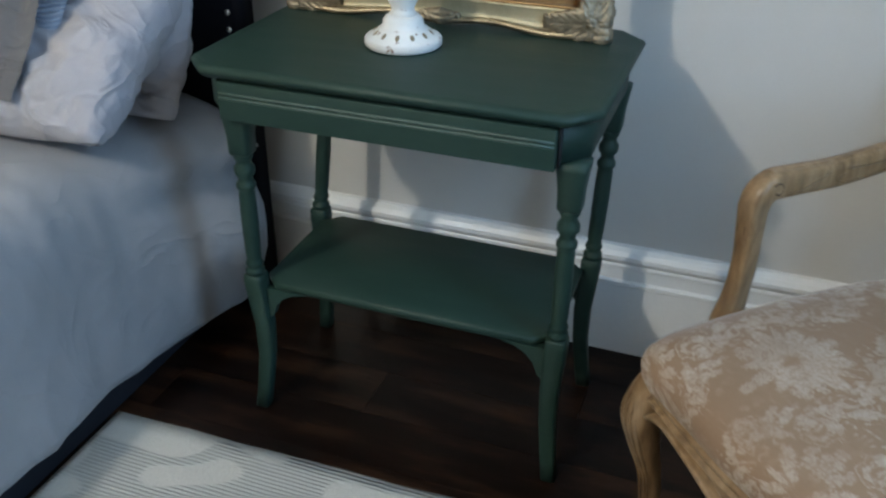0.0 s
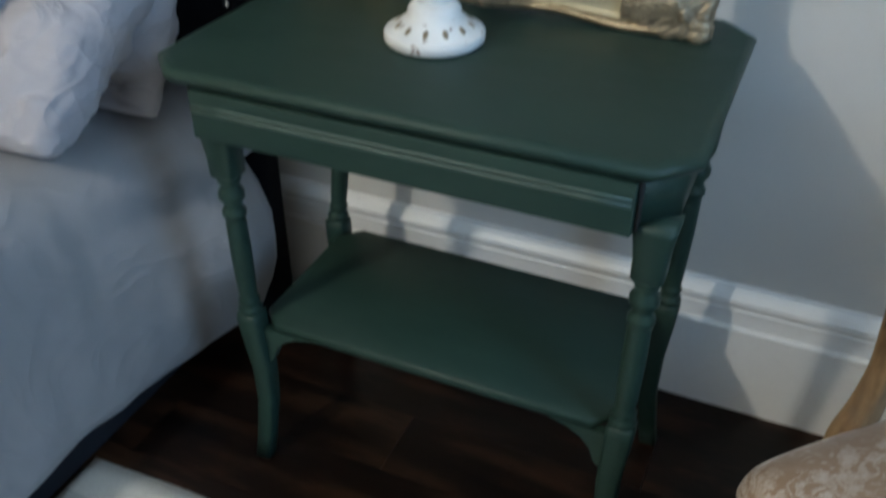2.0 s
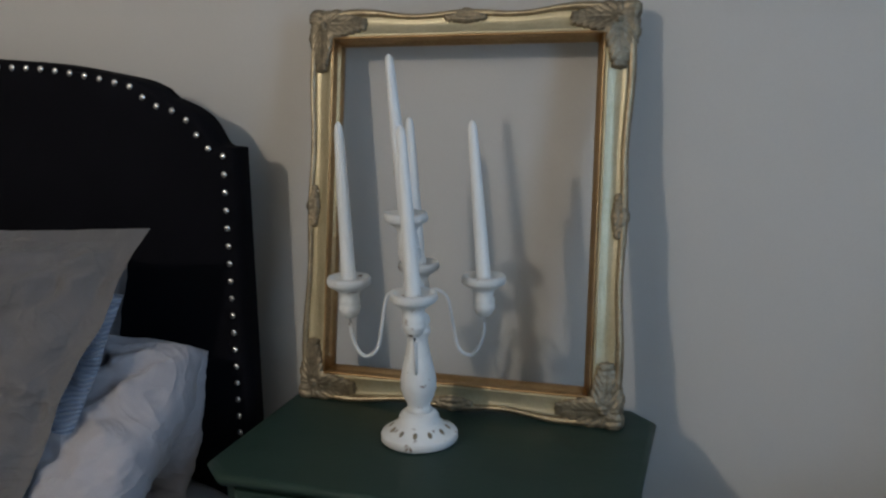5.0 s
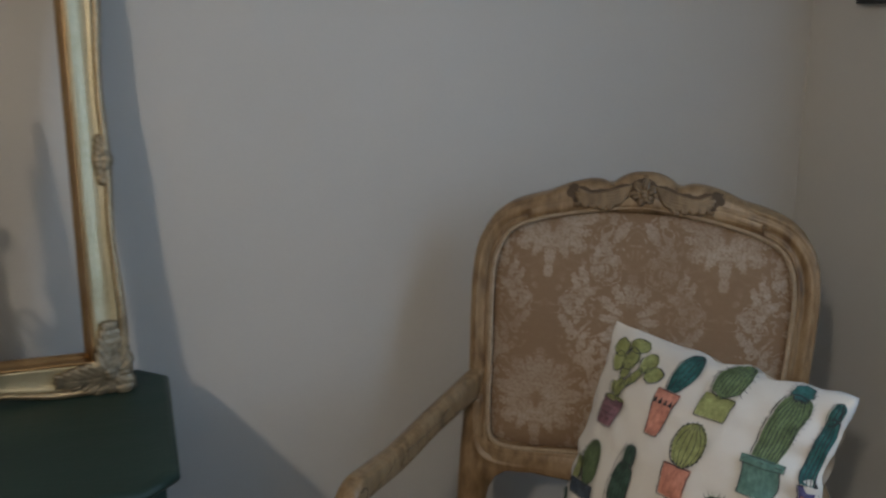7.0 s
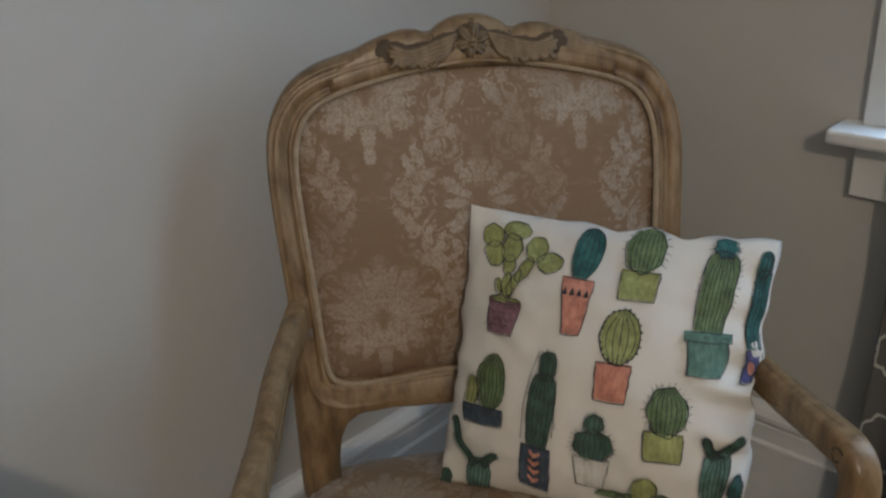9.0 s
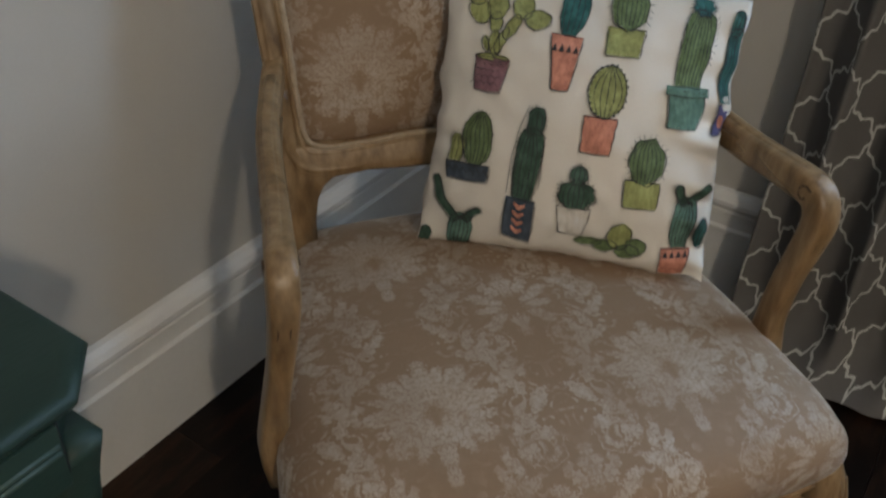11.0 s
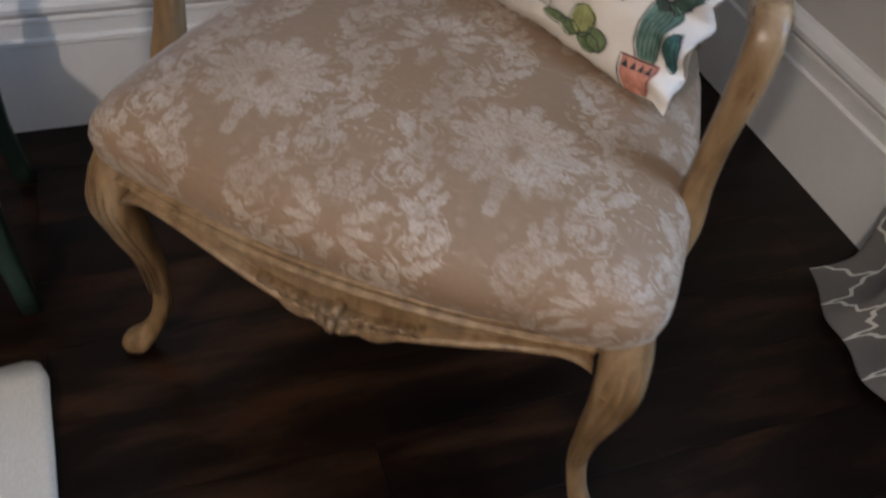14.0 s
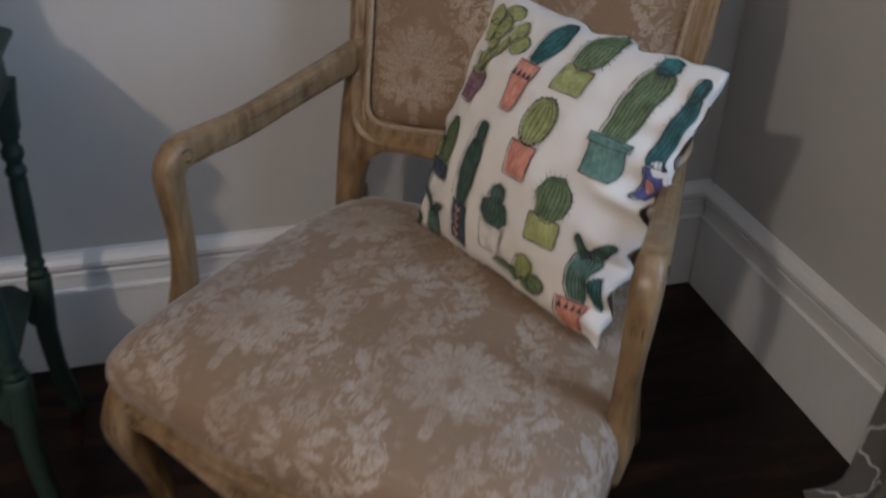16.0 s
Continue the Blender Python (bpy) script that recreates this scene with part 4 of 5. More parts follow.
# back: a moulded frame round the padded panel
HALF = [(0.0, 0.560), (0.10, 0.558), (0.19, 0.552), (0.235, 0.562), (0.247, 0.610), (0.252, 0.690), (0.259, 0.780), (0.262, 0.850), (0.254, 0.900), (0.224, 0.937), (0.160, 0.958), (0.080, 0.973), (0.0, 0.980)]
LOOP = smooth_path([(x, 0, z) for x, z in HALF] + [(-x, 0, z) for x, z in HALF[-2:0:-1]] + [(0, 0, 0.560)], 5)[:-1]


def back_point(x, z, out):
    """A point of the raked back; out: towards the sitter."""
    x = 0.975 * x + 0.004
    bow = 0.10 * x * x
    return Vector((x, back_y(z) - bow - out * 0.96, z + out * -0.28))


def back_frame():
    prof = [(-0.023, -0.012), (-0.024, 0.006), (-0.019, 0.012), (-0.014, 0.009), (-0.011, 0.006), (-0.004, 0.010), (0.006, 0.014), (0.014, 0.014), (0.019, 0.009), (0.022, 0.012), (0.0255, 0.007), (0.0265, -0.004), (0.022, -0.018), (-0.018, -0.018)]
    rings = []
    n = len(LOOP)
    for i, p in enumerate(LOOP):
        d = (LOOP[(i + 1) % n] - LOOP[i - 1]).normalized()
        o = Vector((d.z, 0, -d.x))
        rings.append([back_point(p.x + o.x * (0.72 * a + 0.006), p.z + o.z * (0.72 * a + 0.006), b) for a, b in prof])
    return auto(loft(rings, loop=True), 50)


cp("back_frame", back_frame())


def back_pad(side):
    rings = []
    for s, out in [(0.02, 0.024), (0.2, 0.0238), (0.4, 0.0225), (0.6, 0.020), (0.75, 0.016), (0.87, 0.010), (0.95, 0.002), (1.0, -0.006)]:
        rings.append([back_point(p.x * s * 0.962, 0.772 + (p.z - 0.772) * s * 0.952, out if side > 0 else -0.012 - 0.5 * out) for p in LOOP])
    bm = loft(rings, caps=False)
    bm.verts.ensure_lookup_table()
    bm.faces.new([bm.verts[i] for i in range(len(LOOP))])
    layer = bm.loops.layers.uv.new("UVMap")
    for f in bm.faces:
        for lp in f.loops:
            lp[layer].uv = (lp.vert.co.x + 0.1415, lp.vert.co.z + 0.0575)
    return bm


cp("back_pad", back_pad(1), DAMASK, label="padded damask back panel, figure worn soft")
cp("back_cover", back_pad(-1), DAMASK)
braid = [back_point(p.x * 0.950, 0.772 + (p.z - 0.772) * 0.940, 0.007) for p in LOOP]
cp("braid", tube([tuple(p) for p in braid[::4]] + [tuple(braid[0])], (0.0045, 0.0045), 6, n=4), PIPING, label="tan woven gimp braid")

# carved crest: a raised block whose top swells in three humps
CREST_TOP = [(0.0, 1.023), (0.022, 1.021), (0.042, 1.013), (0.054, 1.004), (0.060, 1.003), (0.074, 1.0075), (0.092, 1.008), (0.112, 1.004), (0.135, 0.997), (0.165, 0.984), (0.195, 0.967)]


def crest_block():
    line = [(-x, z) for x, z in CREST_TOP[:0:-1]] + CREST_TOP
    path = smooth_path([(x, 0, z) for x, z in line], 4)
    rings = []
    for p in path:
        low = 0.962 - 0.55 * p.x * p.x
        h = p.z - low
        prof = [(low, -0.012), (low, 0.010), (low + 0.25 * h, 0.0135), (low + 0.55 * h, 0.0135), (low + 0.80 * h, 0.0125), (p.z - 0.004, 0.0125), (p.z - 0.001, 0.008), (p.z, 0.002), (p.z - 0.003, -0.010), (p.z - 0.006, -0.013)]
        rings.append([back_point(p.x, z, o) for z, o in prof])
    return auto(loft(rings), 55)


crest = cp("crest", crest_block())


def on_crest(x, z, out):
    return back_point(x, z, 0.0125 + out)


# Thin dark sheet in place of a recess: the depth is only its colour.
hollow = [(0, 0.997, 0.026, 0.022, 0, 0.0022)] + [(sx * x, z, rx, rz, sx * turn, 0.0022) for sx in (1, -1) for x, z, rx, rz, turn in ((0.042, 0.990, 0.030, 0.015, -0.45), (0.072, 0.983, 0.036, 0.015, -0.15), (0.105, 0.985, 0.027, 0.016, 0.20))]
cp("crest_dark_patch", carving(hollow, on_crest, 110, 36, 0.003), CHAIR_DARK, crest, "dark raised patch behind the carving, in place of a recess")
for sx in (1, -1):
    for k in range(5):
        d = 0.0052 * k
        line = [(0.018 + 0.002 * k, 1.004 - 0.7 * d), (0.036, 0.998 - d), (0.056, 0.989 - 0.9 * d + 0.002), (0.078, 0.986 - 0.75 * d), (0.096 + 0.003 * (2 - abs(k - 2)), 0.992 - 0.9 * d), (0.106 - 0.006 * abs(k - 1), 0.997 - 1.25 * d)]
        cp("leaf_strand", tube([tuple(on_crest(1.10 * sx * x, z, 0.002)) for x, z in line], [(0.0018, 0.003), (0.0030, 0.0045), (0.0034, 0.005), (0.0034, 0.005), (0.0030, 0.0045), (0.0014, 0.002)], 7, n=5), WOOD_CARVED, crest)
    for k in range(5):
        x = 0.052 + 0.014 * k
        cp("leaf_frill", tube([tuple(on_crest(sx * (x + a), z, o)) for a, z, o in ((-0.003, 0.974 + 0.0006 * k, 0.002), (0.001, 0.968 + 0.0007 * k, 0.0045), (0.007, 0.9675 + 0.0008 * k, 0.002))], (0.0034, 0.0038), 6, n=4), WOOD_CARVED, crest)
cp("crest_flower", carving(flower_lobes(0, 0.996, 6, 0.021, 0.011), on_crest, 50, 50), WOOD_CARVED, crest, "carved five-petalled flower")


def bottom_rail():
    """The rail under the back panel: its hollow lower edge sweeps down into both stiles."""
    half = [(0.0, 0.526), (0.110, 0.528), (0.165, 0.531), (0.194, 0.526), (0.213, 0.514), (0.223, 0.496), (0.228, 0.470), (0.230, 0.395), (0.264, 0.395), (0.268, 0.490), (0.269, 0.540), (0.262, 0.575), (0.140, 0.566), (0.0, 0.568)]
    pts = half + [(-x, z) for x, z in half[-2:0:-1]]
    rings = [[back_point(x, z, o) for x, z in pts] for o in (-0.012, 0.004, 0.0085)]
    inner = [(x * (0.985 if abs(x) > 0.2 else 1.0), z + (0.004 if z < 0.545 else -0.004)) for x, z in pts]
    rings.append([back_point(x, z, 0.0105) for x, z in inner])
    return auto(loft(rings), 45)


cp("bottom_rail", bottom_rail())


def armrest(sx):
    top = [(0.247, 0.606, 0.664), (0.260, 0.556, 0.655), (0.283, 0.450, 0.641), (0.301, 0.330, 0.634), (0.310, 0.250, 0.637), (0.314, 0.206, 0.636), (0.315, 0.189, 0.615), (0.314, 0.191, 0.580),
           (0.310, 0.202, 0.512), (0.308, 0.206, 0.450), (0.309, 0.202, 0.395), (0.306, 0.198, 0.350)]
    sz = [(0.015, 0.027), (0.0145, 0.023), (0.0145, 0.0205), (0.015, 0.020), (0.016, 0.020), (0.017, 0.020), (0.017, 0.0185), (0.0160, 0.0165), (0.0140, 0.016), (0.0150, 0.017), (0.018, 0.022), (0.015, 0.023)]
    if sx < 0:
        top = [(x + 0.015 * min(1.0, max(0.0, (0.63 - z) / 0.2)) - 0.013 * min(1.0, max(0.0, (0.50 - y) / 0.2)) * min(1.0, max(0.0, (z - 0.42) / 0.15)), y, z) for x, y, z in top]
    arm = cp("armrest", auto(tube([(sx * x, y, z) for x, y, z in top], [(h, w) for w, h in sz], 16, 0.85, (1, 0.01, 0)), 40))
    # Dark strips down the post draw its flutes by colour, nothing is cut.
    for o in (-0.5, 0.5):
        cp("groove_dark", tube([(sx * (x + 0.001 + o * 0.012), y - w * 0.93, z) for (x, y, z), (w, h) in list(zip(top, sz))[6:11]], (0.0020, 0.0020), 6), CHAIR_DARK, arm)
    bead = [(sx * (x + o), y - 0.002, z + h * 0.90) for (x, y, z), (w, h), o in zip(top[1:6], sz[1:6], (0.0, 0.001, 0.001, 0.002, 0.002))]
    cp("arm_bead", tube(bead, (0.0085, 0.0035), 8), WOOD, arm)
    # dark raised lines in place of leaf cuts along both cheeks and a scroll cut at the knuckle
    for face in (1, -1):
        def cheek(t, dz):
            """A point on one cheek; t: 0 at the back, 1 at the knuckle."""
            f = t * 4
            i = min(3, int(f))
            a, b = Vector(top[1 + i]), Vector(top[2 + i])
            p, w = a.lerp(b, f - i), sz[1 + i][0] + (sz[2 + i][0] - sz[1 + i][0]) * (f - i)
            return (sx * (p.x + face * w * 0.97), p.y, p.z + dz)
        for line in ([(0.10, -0.012), (0.30, -0.011), (0.48, -0.012), (0.55, -0.004), (0.50, 0.003)], [(0.18, 0.010), (0.30, 0.004), (0.40, 0.006), (0.50, 0.010)], [(0.60, 0.012), (0.64, 0.002), (0.74, -0.006), (0.90, -0.010)]):
            cp("leaf_line", tube([cheek(t, z) for t, z in line], (0.0012, 0.0022), 6, n=5), WOOD_CARVED, arm)
        curl = []
        for k in range(9):
            a, r = 0.8 + 0.62 * k, 0.0135 - 0.0013 * k
            cx, cy, cz = top[5]
            curl.append((sx * (cx + face * sz[5][0] * 0.97), cy + 0.001 - r * math.cos(a), cz - 0.002 + r * math.sin(a)))
        cp("scroll_line", tube(curl, (0.0014, 0.0014), 6, n=3), CHAIR_DARK, arm)


armrest(1)
armrest(-1)


# ---- cactus cushion ----
BL, BR, TL, TR = (Vector(p) for p in ((0.379, 1.219, 0.458), (0.522, 0.861, 0.458), (0.511, 1.268, 0.797), (0.674, 0.921, 0.781)))
mid = (BL + BR + TL + TR) / 4
normal = (BR - BL).cross(TL - BL).normalized()     # towards the room


def cushion_point(u, v, side=1.0, lift=0.0):
    """u, v in 0..1 over the cushion's face; edges pulled in between the corners."""
    a, b = 2 * u - 1, 2 * v - 1
    u2, v2 = u + 0.030 * a * a * noise.noise((v * 9, 3, u)), v + 0.024 * b * b * noise.noise((u * 9, 8, v))
    a, b = 2 * u2 - 1, 2 * v2 - 1
    pu = 0.5 + 0.5 * a * (1 - 0.045 * (1 - b * b))
    pv = 0.5 + 0.5 * b * (1 - 0.045 * (1 - a * a))
    p = BL.lerp(BR, pu).lerp(TL.lerp(TR, pu), pv)
    puff = max(0.0, (1 - a * a)) ** 0.55 * max(0.0, (1 - b * b)) ** 0.55
    k = side * min(1.0, 3 * puff)
    wr = 0.0055 * noise.noise((u * 6, v * 6, 5 + k)) + 0.004 * math.sin(40 * v + 9 * noise.noise((v * 3, 1, 1))) * math.exp(-(u / 0.06) ** 2) * (1 - b * b) + 0.006 * noise.noise((u * 14, v * 14, 2 + k)) * max(abs(a), abs(b)) + 0.015 * math.sin(44 * v + 5 * u + 2 * noise.noise((v * 5, 4, 4))) * math.exp(-((u - 0.97) / 0.09) ** 2) * max(0.0, 1 - b * b) ** 0.7 * (1.25 - v)
    return p + normal * (side * ((0.083 if side > 0 else 0.046) * puff + lift) + wr)


def cushion_mesh(n=64):
    bm = bmesh.new()
    for side in (1, -1):
        vs = [[bm.verts.new(cushion_point(i / n, j / n, side) - mid) for i in range(n + 1)] for j in range(n + 1)]
        for j in range(n):
            for i in range(n):
                bm.faces.new((vs[j][i], vs[j][i + 1], vs[j + 1][i + 1], vs[j + 1][i]))
    bmesh.ops.remove_doubles(bm, verts=bm.verts, dist=0.0008)
    return bm


CREAM = plain("cream_cotton", (0.66, 0.63, 0.58), (0.76, 0.73, 0.68), 8, 500, 0.9, bump=0.25, spec=0.2)
cushion = empty("throw_cushion", Matrix.Translation(mid), "cream throw cushion printed with potted cacti", "cushion")
part("cover", cushion_mesh(), CREAM, cushion)


def ink(name, c):
    """Watercolour print: pooled and thin places, fine cloth grain showing through."""
    m, nt, b = node_material(name, 0.9, spec=0.15)
    co = coords(nt)
    pool = noise_tex(nt, co, 55, 3)
    grain = noise_tex(nt, co, 420, 2)
    stroke = noise_tex(nt, coords(nt, scale=(1, 1, 0.12)), 190, 2)
    f = val(nt, "ADD", val(nt, "MULTIPLY", pool, 0.5), val(nt, "ADD", val(nt, "MULTIPLY", grain, 0.15), val(nt, "MULTIPLY", stroke, 0.35)))
    light = tuple(min(0.75, 1.45 * v + 0.015) for v in c)
    link(nt, ramp(nt, f, [(0.32, tuple(0.55 * v for v in c)), (0.5, c), (0.68, light)]), b.inputs["Base Color"])
    relief(nt, b, grain, 0.2)
    return m


INK = {"lime": ink("lime_print", (0.300, 0.325, 0.135)), "leaf": ink("leaf_green_print", (0.145, 0.205, 0.100)), "deep": ink("deep_green_print", (0.062, 0.115, 0.088)),
       "teal": ink("teal_print", (0.040, 0.135, 0.130)), "coral": ink("coral_print", (0.56, 0.245, 0.185)), "plum": ink("plum_print", (0.23, 0.125, 0.15)),
       "slate": ink("slate_print", (0.065, 0.085, 0.115)), "sage": ink("sage_print", (0.115, 0.215, 0.180)), "white": ink("white_print", (0.64, 0.61, 0.565)), "black": PRINT_INK,
       "violet": ink("violet_print", (0.10, 0.10, 0.22))}
layer_no = [0]


def on_cushion(u, v, d):
    return cushion_point(min(0.995, max(0.005, u)), min(0.995, max(0.005, v)), 1.0, d) - mid


def pen(lines, parent, name="outline_print", width=0.0022, colour="black", lift=0.0052):
    """Ink lines drawn by hand: thin strips along polylines in (u, v), a little thick and thin."""
    bm = bmesh.new()
    for no, line in enumerate(lines):
        last = None
        for k, (u, v) in enumerate(line):
            a, b = line[max(0, k - 1)], line[min(len(line) - 1, k + 1)]
            d = Vector((b[0] - a[0], b[1] - a[1]))
            if d.length < 1e-6:
                continue
            d.normalize()
            w = width * (0.75 + 0.6 * noise.noise((u * 30, v * 30, no)))
            pair = [bm.verts.new(on_cushion(u - d.y * w * s, v + d.x * w * s, lift)) for s in (1, -1)]
            if last:
                bm.faces.new((last[0], last[1], pair[1], pair[0]))
            last = pair
    return part(name, bm, INK[colour], parent)


def wobbly(outline, amount=0.0026, freq=45):
    return [(u + amount * noise.noise((u * freq, v * freq, 1 + layer_no[0])), v + amount * noise.noise((u * freq, v * freq, 9 + layer_no[0]))) for u, v in outline]


def print_shape(outline, colour, parent, name="print", drawn=True, lift=None):
    """A printed patch lying on the cushion, with a loose ink outline beside its edge; outline: list of (u, v)."""
    layer_no[0] += 1
    d = 0.0022 + (0.0004 * (layer_no[0] % 6) if lift is None else lift)
    outline = wobbly(outline)
    cu = sum(p[0] for p in outline) / len(outline)
    cv = sum(p[1] for p in outline) / len(outline)
    bm = bmesh.new()
    rings = [[bm.verts.new(on_cushion(cu + (u - cu) * s, cv + (v - cv) * s, d)) for u, v in outline] for s in (0.25, 0.5, 0.75, 1.0)]
    c = bm.verts.new(on_cushion(cu, cv, d))
    n = len(outline)
    for k in range(n):
        bm.faces.new((c, rings[0][k], rings[0][(k + 1) % n]))
        for a, b in zip(rings, rings[1:]):
            bm.faces.new((a[k], b[k], b[(k + 1) % n], a[(k + 1) % n]))
    made = part(name, bm, INK[colour], parent)
    if drawn:
        slip = 0.0035 * math.sin(layer_no[0] * 2.3)
        pen([wobbly([(u + slip, v - 0.0025) for u, v in outline + outline[:1]], 0.003)], made)
    return made


def oval(u, v, a, b, rot=0.0, n=24, wob=0.0):
    out = []
    for k in range(n):
        t = 2 * math.pi * k / n
        r = 1 + wob * math.sin(7 * t + u * 40)
        x, y = a * r * math.cos(t), b * r * math.sin(t)
        out.append((u + x * math.cos(rot) - y * math.sin(rot), v + x * math.sin(rot) + y * math.cos(rot)))
    return out


def column(u, v0, v1, w, lean=0.0, n=8, foot=0.8):
    """A rounded column from v0 to v1, narrower at its foot."""
    def half(k):
        return w * (foot + (1.06 - foot) * math.sin(0.5 * math.pi * min(1.0, 1.6 * k / n)))
    pts = [(u + lean * k / n + half(k), v0 + (v1 - v0 - w) * k / n) for k in range(n)]
    pts += [(u + lean + w * math.cos(math.pi * k / 8), v1 - w + w * math.sin(math.pi * k / 8)) for k in range(9)]
    pts += [(u + lean * k / n - half(k), v0 + (v1 - v0 - w) * k / n) for k in range(n - 1, -1, -1)]
    return pts


def limb(pts, w0, w1, n=6):
    """A tapering branch along (u, v) points with a round end."""
    path = smooth_path([(u, v, 0) for u, v in pts], n)
    left, right = [], []
    for i, p in enumerate(path):
        d = (path[min(i + 1, len(path) - 1)] - path[max(i - 1, 0)]).normalized()
        w = w0 + (w1 - w0) * i / (len(path) - 1)
        left.append((p.x - d.y * w, p.y + d.x * w))
        right.append((p.x + d.y * w, p.y - d.x * w))
    tip, d = path[-1], (path[-1] - path[-2]).normalized()
    cap = [(tip.x + w1 * (d.x * math.sin(a) + d.y * math.cos(a)), tip.y + w1 * (d.y * math.sin(a) - d.x * math.cos(a))) for a in (0.6, 1.2, 1.9, 2.5)]
    return right + cap + left[::-1]


def rib_lines(u, v0, v1, w, n=5, lean=0.0, bulge=0.25, m=12):
    """Ribs from foot to crown, bowing out in the middle and meeting at the top."""
    out = []
    for k in range(n):
        f = -0.8 + 1.6 * k / max(1, n - 1)
        out.append([(u + lean * t + w * f * ((1 - bulge) + bulge * math.sin(math.pi * min(1.0, t * 1.1))) * (1 - 0.45 * max(0.0, (t - 0.75) / 0.25)), v0 + (v1 - v0) * t) for t in [q / m for q in range(m + 1)]])
    return out


def prickles(lines, size=0.007, every=2):
    """Short dashes across the ribs."""
    out = []
    for no, line in enumerate(lines):
        for k in range(1 + no % 2, len(line) - 1, every):
            u, v = line[k]
            a = 0.7 + 2.2 * noise.noise((u * 50, v * 50, no))
            out.append([(u - size * 0.5 * math.cos(a), v - size * 0.5 * math.sin(a)), (u + size * 0.5 * math.cos(a), v + size * 0.5 * math.sin(a))])
    return out


def spikes(outline, size=0.014, every=1):
    """Spines standing out round an outline."""
    cu = sum(p[0] for p in outline) / len(outline)
    cv = sum(p[1] for p in outline) / len(outline)
    out = []
    for k, (u, v) in enumerate(outline[::every]):
        d = Vector((u - cu, v - cv))
        if d.length < 1e-5 or v < cv - 0.5 * abs(d.x) - 0.03:
            continue
        d.normalize()
        t = 0.5 * noise.noise((u * 90, v * 90, k))
        out.append([(u - d.x * 0.003, v - d.y * 0.003), (u + (d.x - t * d.y) * size, v + (d.y + t * d.x) * size)])
    return out


def stem(outline, colour, parent, ribs=(), spiny=0.0):
    """A cactus body with inked ribs, dashes and spines."""
    b = print_shape(outline, colour, parent, "stem_print")
    if ribs:
        pen(ribs, b, "rib_print", 0.0015)
        pen(prickles(ribs), b, "prickle_print", 0.0012)
    if spiny:
        pen(spikes(outline, spiny), b, "spine_print", 0.0011)
    return b


def pot(u, v0, v1, wb, wt, colour, parent, rim=0.0, motif=""):
    n = 6
    side = [wb + (wt - wb) * k / n for k in range(n + 1)]
    body = [(u - w, v0 + (v1 - v0) * k / n) for k, w in enumerate(side)] + [(u + w, v0 + (v1 - v0) * k / n) for k, w in reversed(list(enumerate(side)))]
    body = body[:1] + body[1:-1] + [(u + wb * 0.92, v0 - 0.003), (u, v0 - 0.006), (u - wb * 0.92, v0 - 0.003)]
    p = print_shape(body, colour, parent, "pot_print")
    if rim:
        print_shape([(u - wt * 1.12, v1 - rim), (u, v1 - rim - 0.004), (u + wt * 1.12, v1 - rim), (u + wt * 1.15, v1 + rim), (u, v1 + rim + 0.003), (u - wt * 1.15, v1 + rim)], colour, p, "rim_print", lift=0.0030)
    if motif == "triangles":
        for k in range(4):
            c, z = u - wt * 0.66 + k * wt * 0.44, v0 + (v1 - v0) * 0.68
            print_shape([(c - 0.009, z), (c, z - 0.001), (c + 0.009, z), (c + 0.002, z + 0.026)], "black", p, "motif_print", False, 0.0034)
    if motif == "bars":
        for k in range(4):
            z = v0 + (v1 - v0) * (0.16 + 0.20 * k)
            print_shape([(u - wt * 0.42, z + 0.012), (u, z - 0.008), (u + wt * 0.42, z + 0.012), (u + wt * 0.36, z + 0.022), (u, z + 0.008), (u - wt * 0.36, z + 0.022)], "coral", p, "motif_print", False, 0.0034)
    if motif == "scales":
        pen([[(u - wt * 0.9 + (k + 0.5 * (r % 2)) * wt * 0.36 + wt * 0.18 * (1 - math.cos(math.pi * q / 4)), v0 + (v1 - v0) * (0.14 + 0.2 * r) + 0.011 * math.sin(math.pi * q / 4)) for q in range(5)] for r in range(4) for k in range(4)], p, "motif_print", 0.0012)
    if motif == "zigzag":
        pen([[(u - wt * 0.95 + wt * 1.9 * q / 12, v0 + (v1 - v0) * (0.35 + 0.35 * (q % 2))) for q in range(13)]], p, "motif_print", 0.003)
    return p


